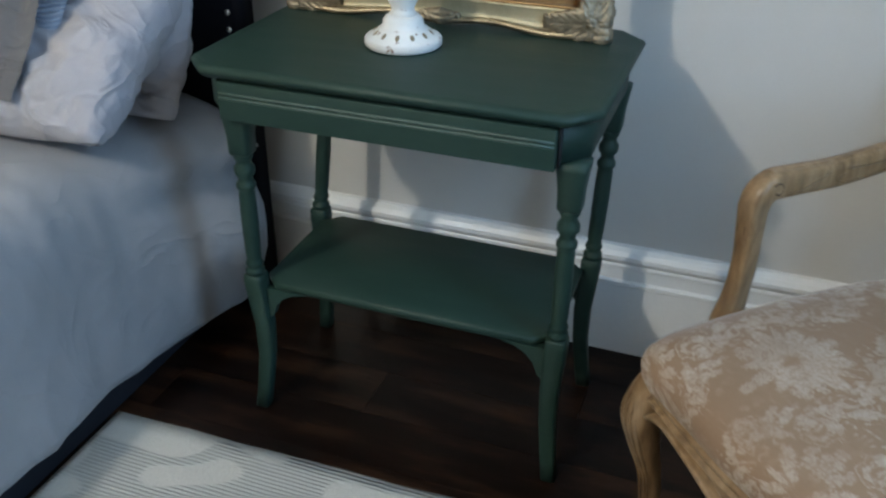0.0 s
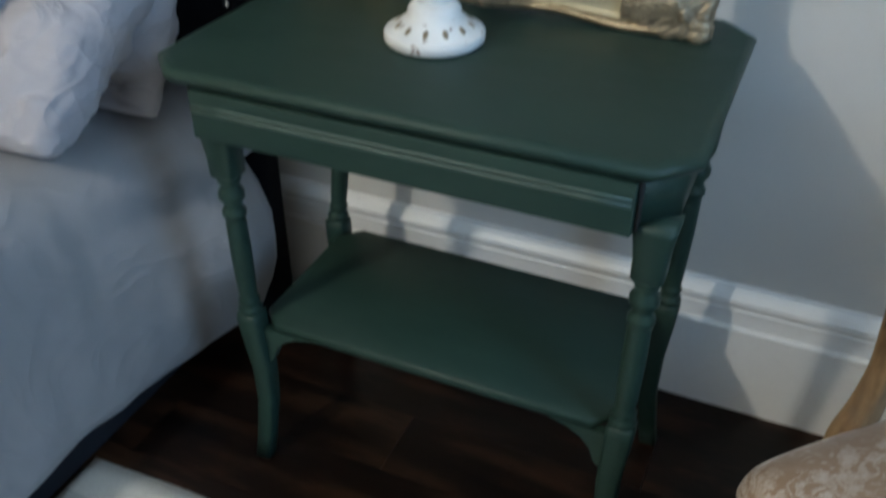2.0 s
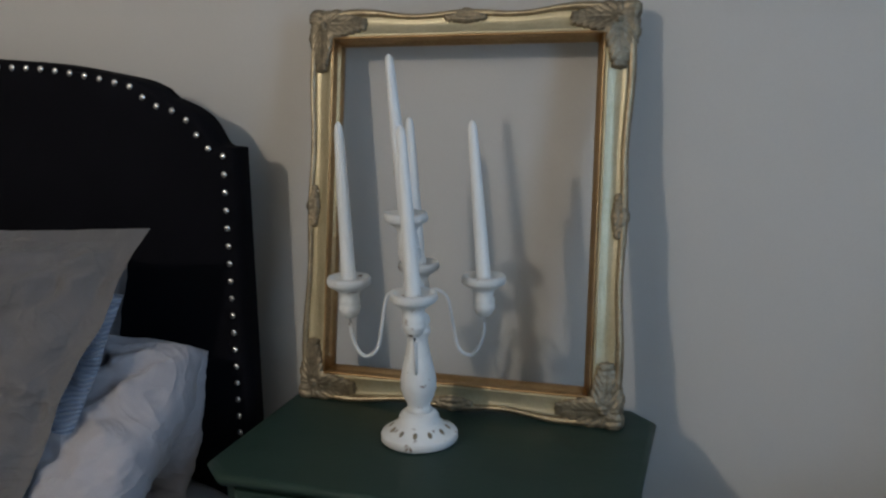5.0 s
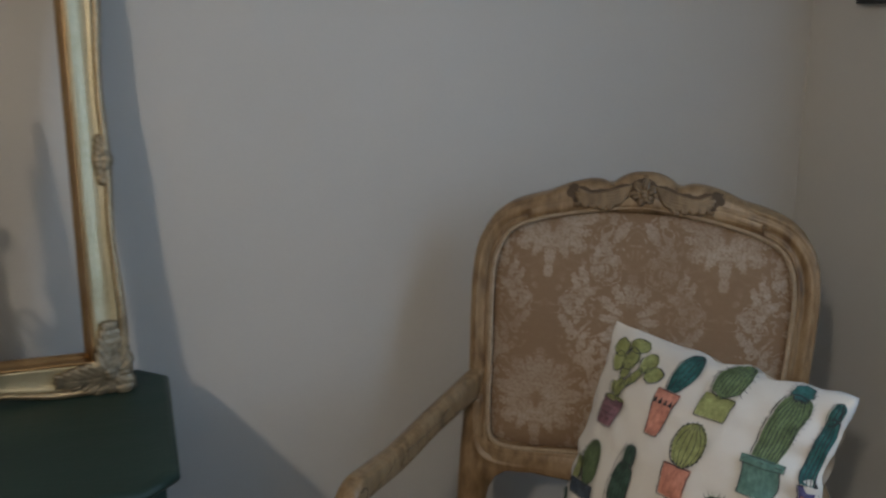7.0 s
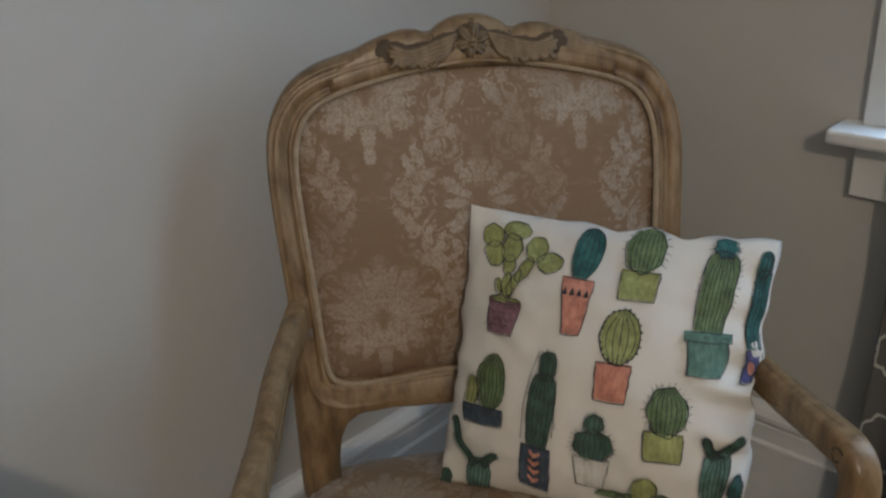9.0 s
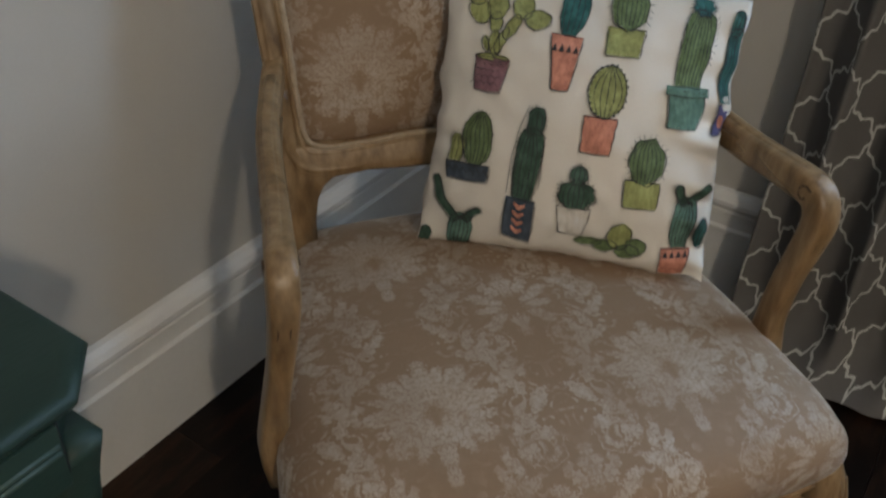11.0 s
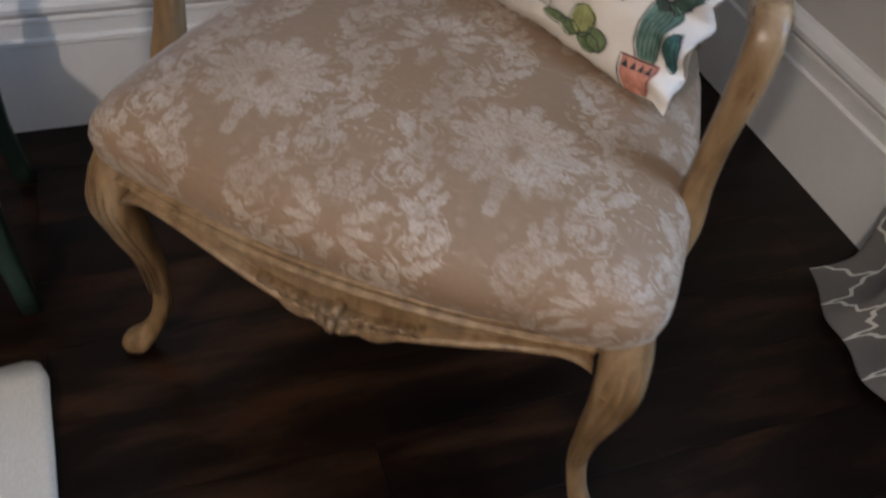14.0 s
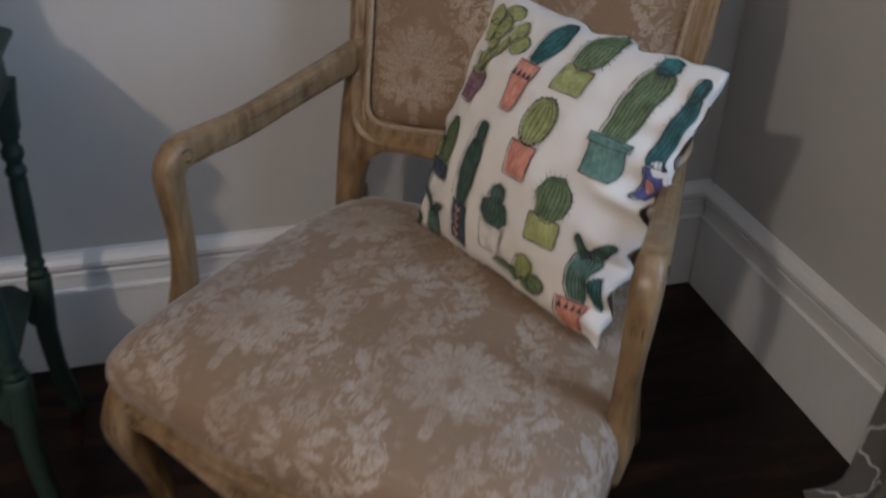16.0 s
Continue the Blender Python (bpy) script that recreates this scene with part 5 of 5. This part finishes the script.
def cactus(kind, u, v):
    """A printed potted cactus whose pot stands at u, v."""
    if kind == "prickly":
        p = pot(u, v, v + 0.110, 0.045, 0.062, "plum", cushion, 0.0, "scales")
        print_shape(oval(u + 0.002, v + 0.112, 0.058, 0.012), "lime", p, "pad_print")
        for du, dv, a, b, r in ((0.004, 0.160, 0.018, 0.046, 0.05), (0.028, 0.175, 0.016, 0.050, -0.35), (0.060, 0.225, 0.020, 0.048, -0.45), (-0.002, 0.232, 0.022, 0.036, 0.1), (0.000, 0.290, 0.036, 0.050, 0.0),
                                (0.085, 0.300, 0.036, 0.044, -0.2), (0.135, 0.262, 0.044, 0.034, 0.1), (-0.058, 0.262, 0.038, 0.044, 0.5), (-0.078, 0.322, 0.040, 0.040, 0.3), (0.004, 0.352, 0.048, 0.032, 0.1), (-0.022, 0.155, 0.012, 0.028, 0.2)):
            pad = print_shape(oval(u + du, v + dv, a, b, r, wob=0.03), "lime", p, "pad_print")
            pen(prickles([[(u + du + a * 0.5 * math.cos(q), v + dv + b * 0.55 * math.sin(q)) for q in (0.4, 1.6, 2.8, 4.0, 5.2, 6.0)]], 0.006, 1), pad, "prickle_print", 0.0011)
    elif kind == "vase":
        p = pot(u, v, v + 0.185, 0.030, 0.052, "coral", cushion, 0.0, "triangles")
        stem(column(u + 0.004, v + 0.185, v + 0.36, 0.042, 0.016, foot=0.55), "teal", p, rib_lines(u + 0.004, v + 0.19, v + 0.35, 0.036, 4, 0.014))
    elif kind == "bushy":
        p = pot(u, v, v + 0.095, 0.056, 0.060, "lime", cushion)
        body = oval(u + 0.004, v + 0.165, 0.060, 0.082, wob=0.05)
        stem(body, "leaf", p, rib_lines(u + 0.004, v + 0.095, v + 0.240, 0.056, 7), 0.016)
    elif kind == "tall":
        p = pot(u, v, v + 0.125, 0.050, 0.062, "sage", cushion, 0.014)
        body = column(u, v + 0.140, v + 0.405, 0.047, 0.006, 12, 0.9)
        stem(body, "leaf", p, rib_lines(u, v + 0.145, v + 0.395, 0.046, 7, 0.005, 0.1, 18), 0.014)
        stem(oval(u + 0.004, v + 0.415, 0.034, 0.032, wob=0.12), "teal", p, (), 0.012)
    elif kind == "ball":
        p = pot(u, v, v + 0.125, 0.050, 0.055, "coral", cushion)
        body = oval(u + 0.010, v + 0.212, 0.062, 0.090, wob=0.02)
        b = stem(body, "lime", p, rib_lines(u + 0.010, v + 0.128, v + 0.296, 0.056, 5, 0.0, 0.5))
        pen([oval(x, y, 0.0034, 0.0034, n=6) + [(x + 0.0034, y)] for x, y in body], b, "spine_print", 0.0022)
    elif kind == "barrel":
        p = pot(u, v, v + 0.060, 0.076, 0.080, "slate", cushion, 0.0, "zigzag")
        stem(column(u - 0.048, v + 0.062, v + 0.160, 0.026), "lime", p, rib_lines(u - 0.048, v + 0.065, v + 0.150, 0.024, 3), 0.010)
        stem(oval(u + 0.024, v + 0.150, 0.055, 0.100), "leaf", p, rib_lines(u + 0.024, v + 0.065, v + 0.240, 0.052, 6, 0.0, 0.4), 0.007)
    elif kind == "column":
        p = pot(u, v, v + 0.155, 0.050, 0.052, "slate", cushion, 0.0, "bars")
        stem(column(u, v + 0.155, v + 0.415, 0.042, 0.010, 12), "deep", p, rib_lines(u, v + 0.16, v + 0.40, 0.040, 5, 0.008, 0.15, 18), 0.008)
        stem(column(u + 0.020, v + 0.395, v + 0.490, 0.028), "deep", p, rib_lines(u + 0.020, v + 0.40, v + 0.475, 0.024, 3), 0.008)
        pen([[(u - 0.052, v + 0.17), (u - 0.050, v + 0.30), (u - 0.034, v + 0.41), (u - 0.012, v + 0.49), (u + 0.004, v + 0.475)], [(u + 0.056, v + 0.20), (u + 0.054, v + 0.33), (u + 0.062, v + 0.23)]], p, "outline_print", 0.0015)
    elif kind == "small":
        p = pot(u, v, v + 0.105, 0.040, 0.058, "white", cushion)
        stem(oval(u, v + 0.152, 0.062, 0.054, wob=0.06), "deep", p, rib_lines(u, v + 0.105, v + 0.20, 0.054, 6), 0.015)
        stem(oval(u + 0.002, v + 0.226, 0.030, 0.034, wob=0.05), "deep", p, rib_lines(u + 0.002, v + 0.20, v + 0.255, 0.022, 3), 0.010)
    elif kind == "forked":
        p = pot(u, v, v + 0.110, 0.042, 0.052, "coral", cushion, 0.0, "triangles")
        stem(column(u + 0.010, v + 0.110, v + 0.305, 0.038, 0.004, 9, 0.6), "sage", p, rib_lines(u + 0.010, v + 0.12, v + 0.29, 0.034, 5, 0.004))
        stem(limb([(u + 0.022, v + 0.285), (u + 0.050, v + 0.310), (u + 0.085, v + 0.345)], 0.016, 0.014), "deep", p, (), 0.006)
        stem(limb([(u + 0.002, v + 0.275), (u - 0.012, v + 0.310), (u - 0.018, v + 0.335)], 0.015, 0.013), "deep", p, (), 0.006)
    elif kind == "crawler":
        p = print_shape(oval(u, v + 0.055, 0.040, 0.052, -0.2, wob=0.04), "lime", cushion, "pad_print")
        for du, dv, a, b in ((0.052, 0.020, 0.036, 0.034), (0.026, 0.0, 0.040, 0.030), (-0.045, 0.012, 0.040, 0.026), (-0.105, 0.018, 0.046, 0.016)):
            pad = print_shape(oval(u + du, v + dv, a, b, 0.2, wob=0.04), "leaf", p, "pad_print")
            pen(prickles([[(u + du + a * 0.5 * math.cos(q), v + dv + b * 0.5 * math.sin(q)) for q in (0.4, 1.6, 2.8, 4.0, 5.2, 6.0)]], 0.006, 1), pad, "prickle_print", 0.0011)


cactus("prickly", 0.185, 0.590)
cactus("vase", 0.425, 0.630)
cactus("bushy", 0.610, 0.770)
cactus("tall", 0.842, 0.550)
cactus("ball", 0.575, 0.430)
cactus("barrel", 0.150, 0.265)
cactus("column", 0.350, 0.070)
cactus("small", 0.535, 0.115)
cactus("bushy", 0.745, 0.255)
cactus("forked", 0.890, 0.006)
cactus("crawler", 0.700, 0.080)
# prints cut off by the seams
p = stem(column(0.150, 0.005, 0.135, 0.042), "sage", cushion, rib_lines(0.150, 0.01, 0.125, 0.038, 5))
stem(limb([(0.135, 0.10), (0.085, 0.165), (0.040, 0.250)], 0.018, 0.014), "deep", p, (), 0.006)
stem(limb([(0.160, 0.105), (0.185, 0.135), (0.208, 0.150)], 0.016, 0.012), "deep", p, (), 0.006)
p = pot(0.972, 0.540, 0.640, 0.018, 0.022, "violet", cushion)
print_shape(oval(0.970, 0.580, 0.010, 0.024, 0.4), "coral", p, "motif_print", False, 0.0036)
stem(column(0.971, 0.645, 0.900, 0.022, 0.0, 10, 0.8), "teal", p, rib_lines(0.971, 0.65, 0.885, 0.020, 4, 0.0, 0.1, 16), 0.006)
stem(oval(0.968, 0.915, 0.022, 0.045), "teal", p, rib_lines(0.968, 0.88, 0.95, 0.016, 3))
stem(oval(0.970, 0.180, 0.022, 0.060), "teal", cushion, rib_lines(0.970, 0.13, 0.23, 0.018, 3), 0.006)
stem(oval(0.025, 0.030, 0.024, 0.035), "deep", cushion)


# ---- bed ----
BXR = -1.055                        # side of the bed
HBX = -0.943                        # edge of the headboard
BCX = HBX - 0.773
bed = empty("bed", pose(BCX, 0.4, 0), "bed with black velvet nailhead headboard and dark upholstered base", "bed")
bm_m = Matrix.Translation((-BCX, -0.4, 0))


def bpart(name, bm, mat, parent=None, label="", smooth=True):
    bm.transform(bm_m)
    return part(name, bm, mat, parent or bed, label, smooth)


def hb_half():
    """Half outline (distance from the middle, z): straight side, a scallop, a step and a low arch."""
    arc = smooth_path([(0.768, 0, 1.176), (0.757, 0, 1.182), (0.745, 0, 1.203), (0.729, 0, 1.226), (0.707, 0, 1.243), (0.682, 0, 1.255), (0.655, 0, 1.265)], 3)
    arch = smooth_path([(0.635, 0, 1.283), (0.595, 0, 1.299), (0.522, 0, 1.313), (0.44, 0, 1.327), (0.343, 0, 1.337), (0.17, 0, 1.348), (0.0, 0, 1.352)], 3)
    return [(0.773, 0.02), (0.773, 1.168)] + [(max(0.0, p.x - 0.020), p.z - 0.006) for p in arc + arch]


HB = hb_half()
HOUT = [(BCX + x, z) for x, z in HB] + [(BCX - x, z) for x, z in HB[-2::-1]]


def headboard():
    rings = []
    cz = 0.7
    for ins, y in ((0.0, 1.512), (0.0, 1.462), (0.004, 1.455), (0.010, 1.4515), (0.05, 1.450)):
        rings.append([(BCX + (x - BCX) * (1 - ins / 0.8), y, cz + (z - cz) * (1 - ins / 0.6)) for x, z in HOUT])
    return auto(loft(rings), 50)


hb = bpart("headboard", headboard(), VELVET, label="black velvet headboard with scalloped top")
nail_bm = bmesh.new()
bmesh.ops.create_uvsphere(nail_bm, u_segments=10, v_segments=6, radius=1, matrix=Matrix.Diagonal((0.0068, 0.004, 0.0068, 1)))
nail_me = bpy.data.meshes.new("nail_head")
nail_bm.to_mesh(nail_me)
nail_bm.free()
for poly in nail_me.polygons:
    poly.use_smooth = True
nail_me.materials.append(NAIL)
inset = [(0.755, 0.05), (0.755, 1.157), (0.726, 1.168), (0.703, 1.193), (0.684, 1.220), (0.656, 1.237), (0.626, 1.244), (0.598, 1.257), (0.575, 1.280), (0.510, 1.295), (0.444, 1.307), (0.375, 1.316), (0.17, 1.327), (0.0, 1.331)]
acc, last = 0.0, None
for (x0, z0), (x1, z1) in zip(inset, inset[1:]):
    seg = math.hypot(x1 - x0, z1 - z0)
    while acc <= seg and seg > 0:
        x, z = x0 + (x1 - x0) * acc / seg, z0 + (z1 - z0) * acc / seg
        for s in (1, -1):
            if z > 0.45:
                ob = new("nail_head", nail_me)
                ob.parent = hb
                ob.location = (s * x, 1.4495 - 0.4, z)
        acc += 0.0335
    acc -= seg
bpart("side_rail", box(BXR - 1.34, BXR - 0.02, -0.62, 1.45, 0.101, 0.20, 0.01), RAIL_CLOTH, label="dark upholstered base")
bpart("base_plinth", box(BXR - 1.33, BXR + 0.005, -0.60, 1.445, 0.0, 0.10, 0.006), RAIL_CLOTH)
bpart("mattress", box(BXR - 1.33, BXR - 0.03, -0.60, 1.445, 0.201, 0.49, 0.05), COTTON)


def coverlet():
    """Cloth over the mattress: a rounded edge, then hanging folds down to the floor."""
    sec = [(-1.30, 0.508), (-0.9, 0.510), (-0.5, 0.512), (-0.25, 0.513), (-0.16, 0.512), (-0.10, 0.508), (-0.06, 0.498), (-0.032, 0.482), (-0.015, 0.458), (-0.006, 0.43), (0.0, 0.39), (0.003, 0.34), (0.006, 0.29),
           (0.008, 0.24), (0.010, 0.19), (0.012, 0.14), (0.014, 0.105), (0.015, 0.082), (0.015, 0.066)]
    n = 150
    rows = []
    for i in range(n + 1):
        y = -0.66 + (1.440 + 0.66) * i / n
        row = []
        for dx, z in sec:
            hang = min(1, max(0, (0.46 - z) / 0.4))
            fold = 0.006 * hang * (1 if z > 0.12 else 0.45) * (math.sin(17 * y + 1.2 * math.sin(5 * y)) + noise.noise((y * 9, z * 3, 1)) + 0.6 * noise.noise((y * 24, z * 5, 4)))
            fold += 0.008 * min(1.0, 3 * hang) * (1 - min(1.0, 5 * abs(noise.noise((y * 4.2 + 0.8 * z, z * 1.6 - 0.5 * y, 2))))) + 0.004 * (1 - min(1.0, 4 * abs(noise.noise((y * 6 + 5 * z, z * 7 - 2 * y, 8)))))
            crease = 0.010 * noise.noise((dx * 5, y * 5, 7)) + 0.005 * noise.noise((dx * 14 + z * 9, y * 14, 9)) + 0.0045 * noise.noise((dx * 30 + z * 22, y * 26, 11))
            spread = min(1.0, max(0.0, (y - 1.02) / 0.36)) ** 1.6 * (0.128 * math.exp(-((z - 0.25) / 0.22) ** 2) + 0.075 * (z > 0.42)) * min(1.0, max(0.0, (dx + 0.30) / 0.28)) if dx > -0.30 else 0.0
            row.append((BXR + dx + fold + spread + crease * 0.7, y, z + crease * (1 if z > 0.4 else 0.3) ))
        rows.append(row)
    bm = loft(rows, closed=False)
    return bm


ob = obj("coverlet", coverlet(), COVERLET)
sol = ob.modifiers.new("thickness", "SOLIDIFY")
sol.thickness, sol.offset = 0.006, 1.0
tagged(ob, "grey cotton coverlet hanging over the side of the bed, creased", "coverlet")


def pillow(name, corners, thick, mat, label, flange=0.0, seed=0, bow=-0.05, n=72, square=2.4, gather=0.004):
    """corners: bottom-right, bottom-left, top-right, top-left."""
    br, bl, tr, tl = (Vector(c) for c in corners)
    c = (br + bl + tr + tl) / 4
    nrm = (br - bl).cross(tl - bl).normalized()
    bm = bmesh.new()
    for side in (1, -1):
        vs = []
        for j in range(n + 1):
            row = []
            for i in range(n + 1):
                u, v = i / n, j / n
                a, b = 2 * u - 1, 2 * v - 1
                f = 1 + flange
                ia, ib = min(1, abs(a) * f), min(1, abs(b) * f)
                puff = (max(0, 1 - ia ** square) ** 0.42) * (max(0, 1 - ib ** 2.4) ** 0.42)
                pu, pv = 0.5 + 0.5 * a * (1 + bow * (1 - b * b)), 0.5 + 0.5 * b * (1 + bow * (1 - a * a))
                p = bl.lerp(br, pu).lerp(tl.lerp(tr, pu), pv)
                k = side * min(1.0, puff * 3)
                wr = 0.018 * noise.noise((u * 3 + seed, v * 4, k)) + 0.012 * noise.noise((u * 8 + 5 * v + seed, v * 7 - 4 * u, k * 2)) + 0.005 * noise.noise((u * 19 + seed, v * 23, k))
                wr -= 0.008 * (1 - min(1.0, 4.5 * abs(noise.noise((u * 3.1 + 1.9 * v + seed, v * 3.3 - 1.4 * u, 6 + k))))) + 0.005 * (1 - min(1.0, 4 * abs(noise.noise((u * 7 - 3 * v, v * 6 + seed, 3 + k)))))
                # folds gathered towards the upper corner near the table, and long slack ones across the face
                du, dv = 1.02 - u, 1.02 - v
                ang, far = math.atan2(dv, du), math.hypot(du, dv)
                wr += gather * (math.sin(19 * ang + 3 * far + seed) * math.exp(-((far - 0.30) / 0.20) ** 2) + 0.9 * (1 - min(1.0, 3.2 * abs(math.sin(5.5 * u + 2.2 * v + 1.4 * noise.noise((u * 2, v * 2, seed)))))))
                flat = 0.004 * math.sin(9 * u + 14 * v + seed) if flange and puff < 0.01 else 0
                row.append(bm.verts.new(p + nrm * (side * thick * puff + wr * (0.3 + puff) + flat) - c))
            vs.append(row)
        for j in range(n):
            for i in range(n):
                bm.faces.new((vs[j][i], vs[j][i + 1], vs[j + 1][i + 1], vs[j + 1][i]))
    bmesh.ops.remove_doubles(bm, verts=bm.verts, dist=0.0005)
    ob = obj(name, bm, mat)
    ob.location = c
    return tagged(ob, label, "pillow", "pillows on the bed")


pillow("pillow", [(-1.000, 1.085, 0.555), (-1.70, 1.10, 0.535), (-0.978, 1.372, 0.812), (-1.66, 1.385, 0.800)], 0.085, COTTON, "pale cotton pillow, crumpled, propped on the headboard", seed=2, bow=0.03, square=6.0, gather=0.010)
pillow("pillow", [(-0.998, 1.290, 0.520), (-1.66, 1.30, 0.515), (-0.985, 1.395, 0.800), (-1.65, 1.40, 0.790)], 0.050, COTTON, "pale cotton pillow standing behind another against the headboard", seed=7, bow=0.02, square=8.0, gather=0.006)
pillow("pillow", [(-1.17, 1.30, 0.70), (-1.80, 1.30, 0.70), (-1.150, 1.40, 0.975), (-1.78, 1.40, 0.975)], 0.035, SHAM, "grey pillow upright against the headboard behind others", 0.05, 9, bow=0.06)
# Thin pillow added so that its edge stands in for the sham's ribbed ruffle.
pillow("pillow", [(-1.146, 1.090, 0.580), (-1.79, 1.10, 0.580), (-1.075, 1.285, 0.930), (-1.72, 1.29, 0.930)], 0.024, SATIN, "thin ribbed satin pillow behind a grey sham, standing in for its pale blue ruffle", seed=4, bow=0.03, square=5.0, gather=0.002)
pillow("pillow", [(-1.135, 1.06, 0.62), (-1.80, 1.06, 0.62), (-1.000, 1.272, 1.052), (-1.66, 1.272, 1.045)], 0.055, SHAM, "grey pillow sham with a flat flange, leaning on another pillow", 0.12, 5)


# ---- rug ----
def rug():
    n, m = 60, 60
    x0, x1, y0, y1 = -1.036, -0.192, -0.9, 1.056
    bm = bmesh.new()
    tops = []
    for k, lift in enumerate((0.010, 0.001)):
        vs = []
        for j in range(m + 1):
            row = []
            for i in range(n + 1):
                u, v = i / n, j / m
                curl = 0.012 * math.exp(-((1 - u) / 0.10) ** 2 - ((1 - v) / 0.06) ** 2)
                x = x0 + (x1 - x0) * u + 0.003 * noise.noise((v * 12, 1, u))
                y = y0 + (y1 - y0) * v + 0.004 * noise.noise((u * 8, 2, 0)) - 0.016 * (1 - u) * v
                cx, cy, r = x1 - 0.035, y1 - 0.035, 0.035
                if x > cx and y > cy:
                    a, b = (x - cx) / r, (y - cy) / r
                    k2 = max(a, b) / max(1e-6, math.hypot(a, b))
                    x, y = cx + r * a * k2, cy + r * b * k2
                z = lift + curl + (0.0012 * noise.noise((u * 20, v * 40, 0)) if not k else 0)
                row.append(bm.verts.new((x, y, z)))
            vs.append(row)
        for j in range(m):
            for i in range(n):
                q = (vs[j][i], vs[j][i + 1], vs[j + 1][i + 1], vs[j + 1][i])
                bm.faces.new(q if not k else q[::-1])
        tops.append(vs)
    a, b = tops
    rim = [(0, i) for i in range(n)] + [(j, n) for j in range(m)] + [(m, i) for i in range(n, 0, -1)] + [(j, 0) for j in range(m, 0, -1)]
    for (j, i), (q, p) in zip(rim, rim[1:] + rim[:1]):
        bm.faces.new((a[j][i], b[j][i], b[q][p], a[q][p]))
    return auto(bm, 50)


tagged(obj("rug", rug(), RUG), "cream and grey ribbed rug with curving bands, corner curling", "rug")


# ---- curtain ----
def curtain():
    """A gathered panel beside the window: pleats deepen downwards and the hem spreads on the floor."""
    rows = []
    nz, ny = 60, 110
    zs = [2.12 * (1 - k / nz) ** 1.6 + 0.012 for k in range(nz + 1)]
    length = 0.0
    for z in zs:
        low = max(0.0, 1 - z / 0.6)
        ya, yb = 0.890 + 0.060 * max(0.0, 1 - z / 0.085) ** 1.3, 0.44 - 0.02 * low
        row = []
        for i in range(ny + 1):
            s = i / ny
            y = ya + (yb - ya) * s
            ph = 2 * math.pi * 4.2 * s + 0.5 * math.sin(3 * z)
            hem = max(0.0, 1 - z / 0.12)
            depth = 0.028 * (1 - 0.92 * hem)
            x = 1.040 - 0.094 * hem ** 1.3 * math.sin(math.pi * min(1, 0.08 + s * 0.95)) ** 0.8 - 0.030 * low + depth * math.sin(ph) + 0.008 * noise.noise((s * 6, z * 3, 2))
            row.append((x, y + 0.010 * (1 - hem) * math.cos(ph), z))
        rows.append(row)
    wide = 1.10
    return loft(rows, closed=False, uv=lambda p, q: (q / ny * wide, 2.12 * (1 - p / nz) ** 1.6))


cur = obj("curtain", curtain(), TRELLIS)
sol = cur.modifiers.new("thickness", "SOLIDIFY")
sol.thickness = 0.003
tagged(cur, "grey curtain with white trellis print, gathered beside the window", "curtain")
rod = empty("curtain_rod", pose(1.03, 0.38, 2.14), "dark metal curtain rod over the window", "curtain rod")
part("rod", tube([(0, -0.75, 0), (0, 0, 0), (0, 0.62, 0)], (0.011, 0.011), 10), RAIL_CLOTH, rod)
for y in (-0.76, 0.63):
    bm = bmesh.new()
    blob(bm, (0, y, 0), (0.022, 0.026, 0.022), seg=12)
    part("finial", bm, RAIL_CLOTH, rod)
for y in (-0.6, 0.56):
    part("bracket", box(0, 0.099, y - 0.008, y + 0.008, -0.012, 0.004, 0.002), RAIL_CLOTH, rod)


# ---- floor planks ----
plank_cache = {}


def plank_mesh(length):
    key = round(length, 3)
    if key not in plank_cache:
        bm = box(0, length - 0.0006, 0, 0.1294, -0.012, 0.0, 0.0002)
        me = bpy.data.meshes.new("plank")
        bm.to_mesh(me)
        bm.free()
        me.materials.append(PLANK)
        plank_cache[key] = me
    return plank_cache[key]


row_no = 0
y = WY - 0.13
while y > Y0:
    x = X0 - (0.4 * row_no) % 1.2
    while x < WX:
        a, b = max(x, X0), min(x + 1.2, WX)
        if b - a > 0.02:
            ob = new("plank", plank_mesh(b - a))
            ob.parent = floor
            ob.location = (a, y, 0)
        x += 1.2
    y -= 0.13
    row_no += 1
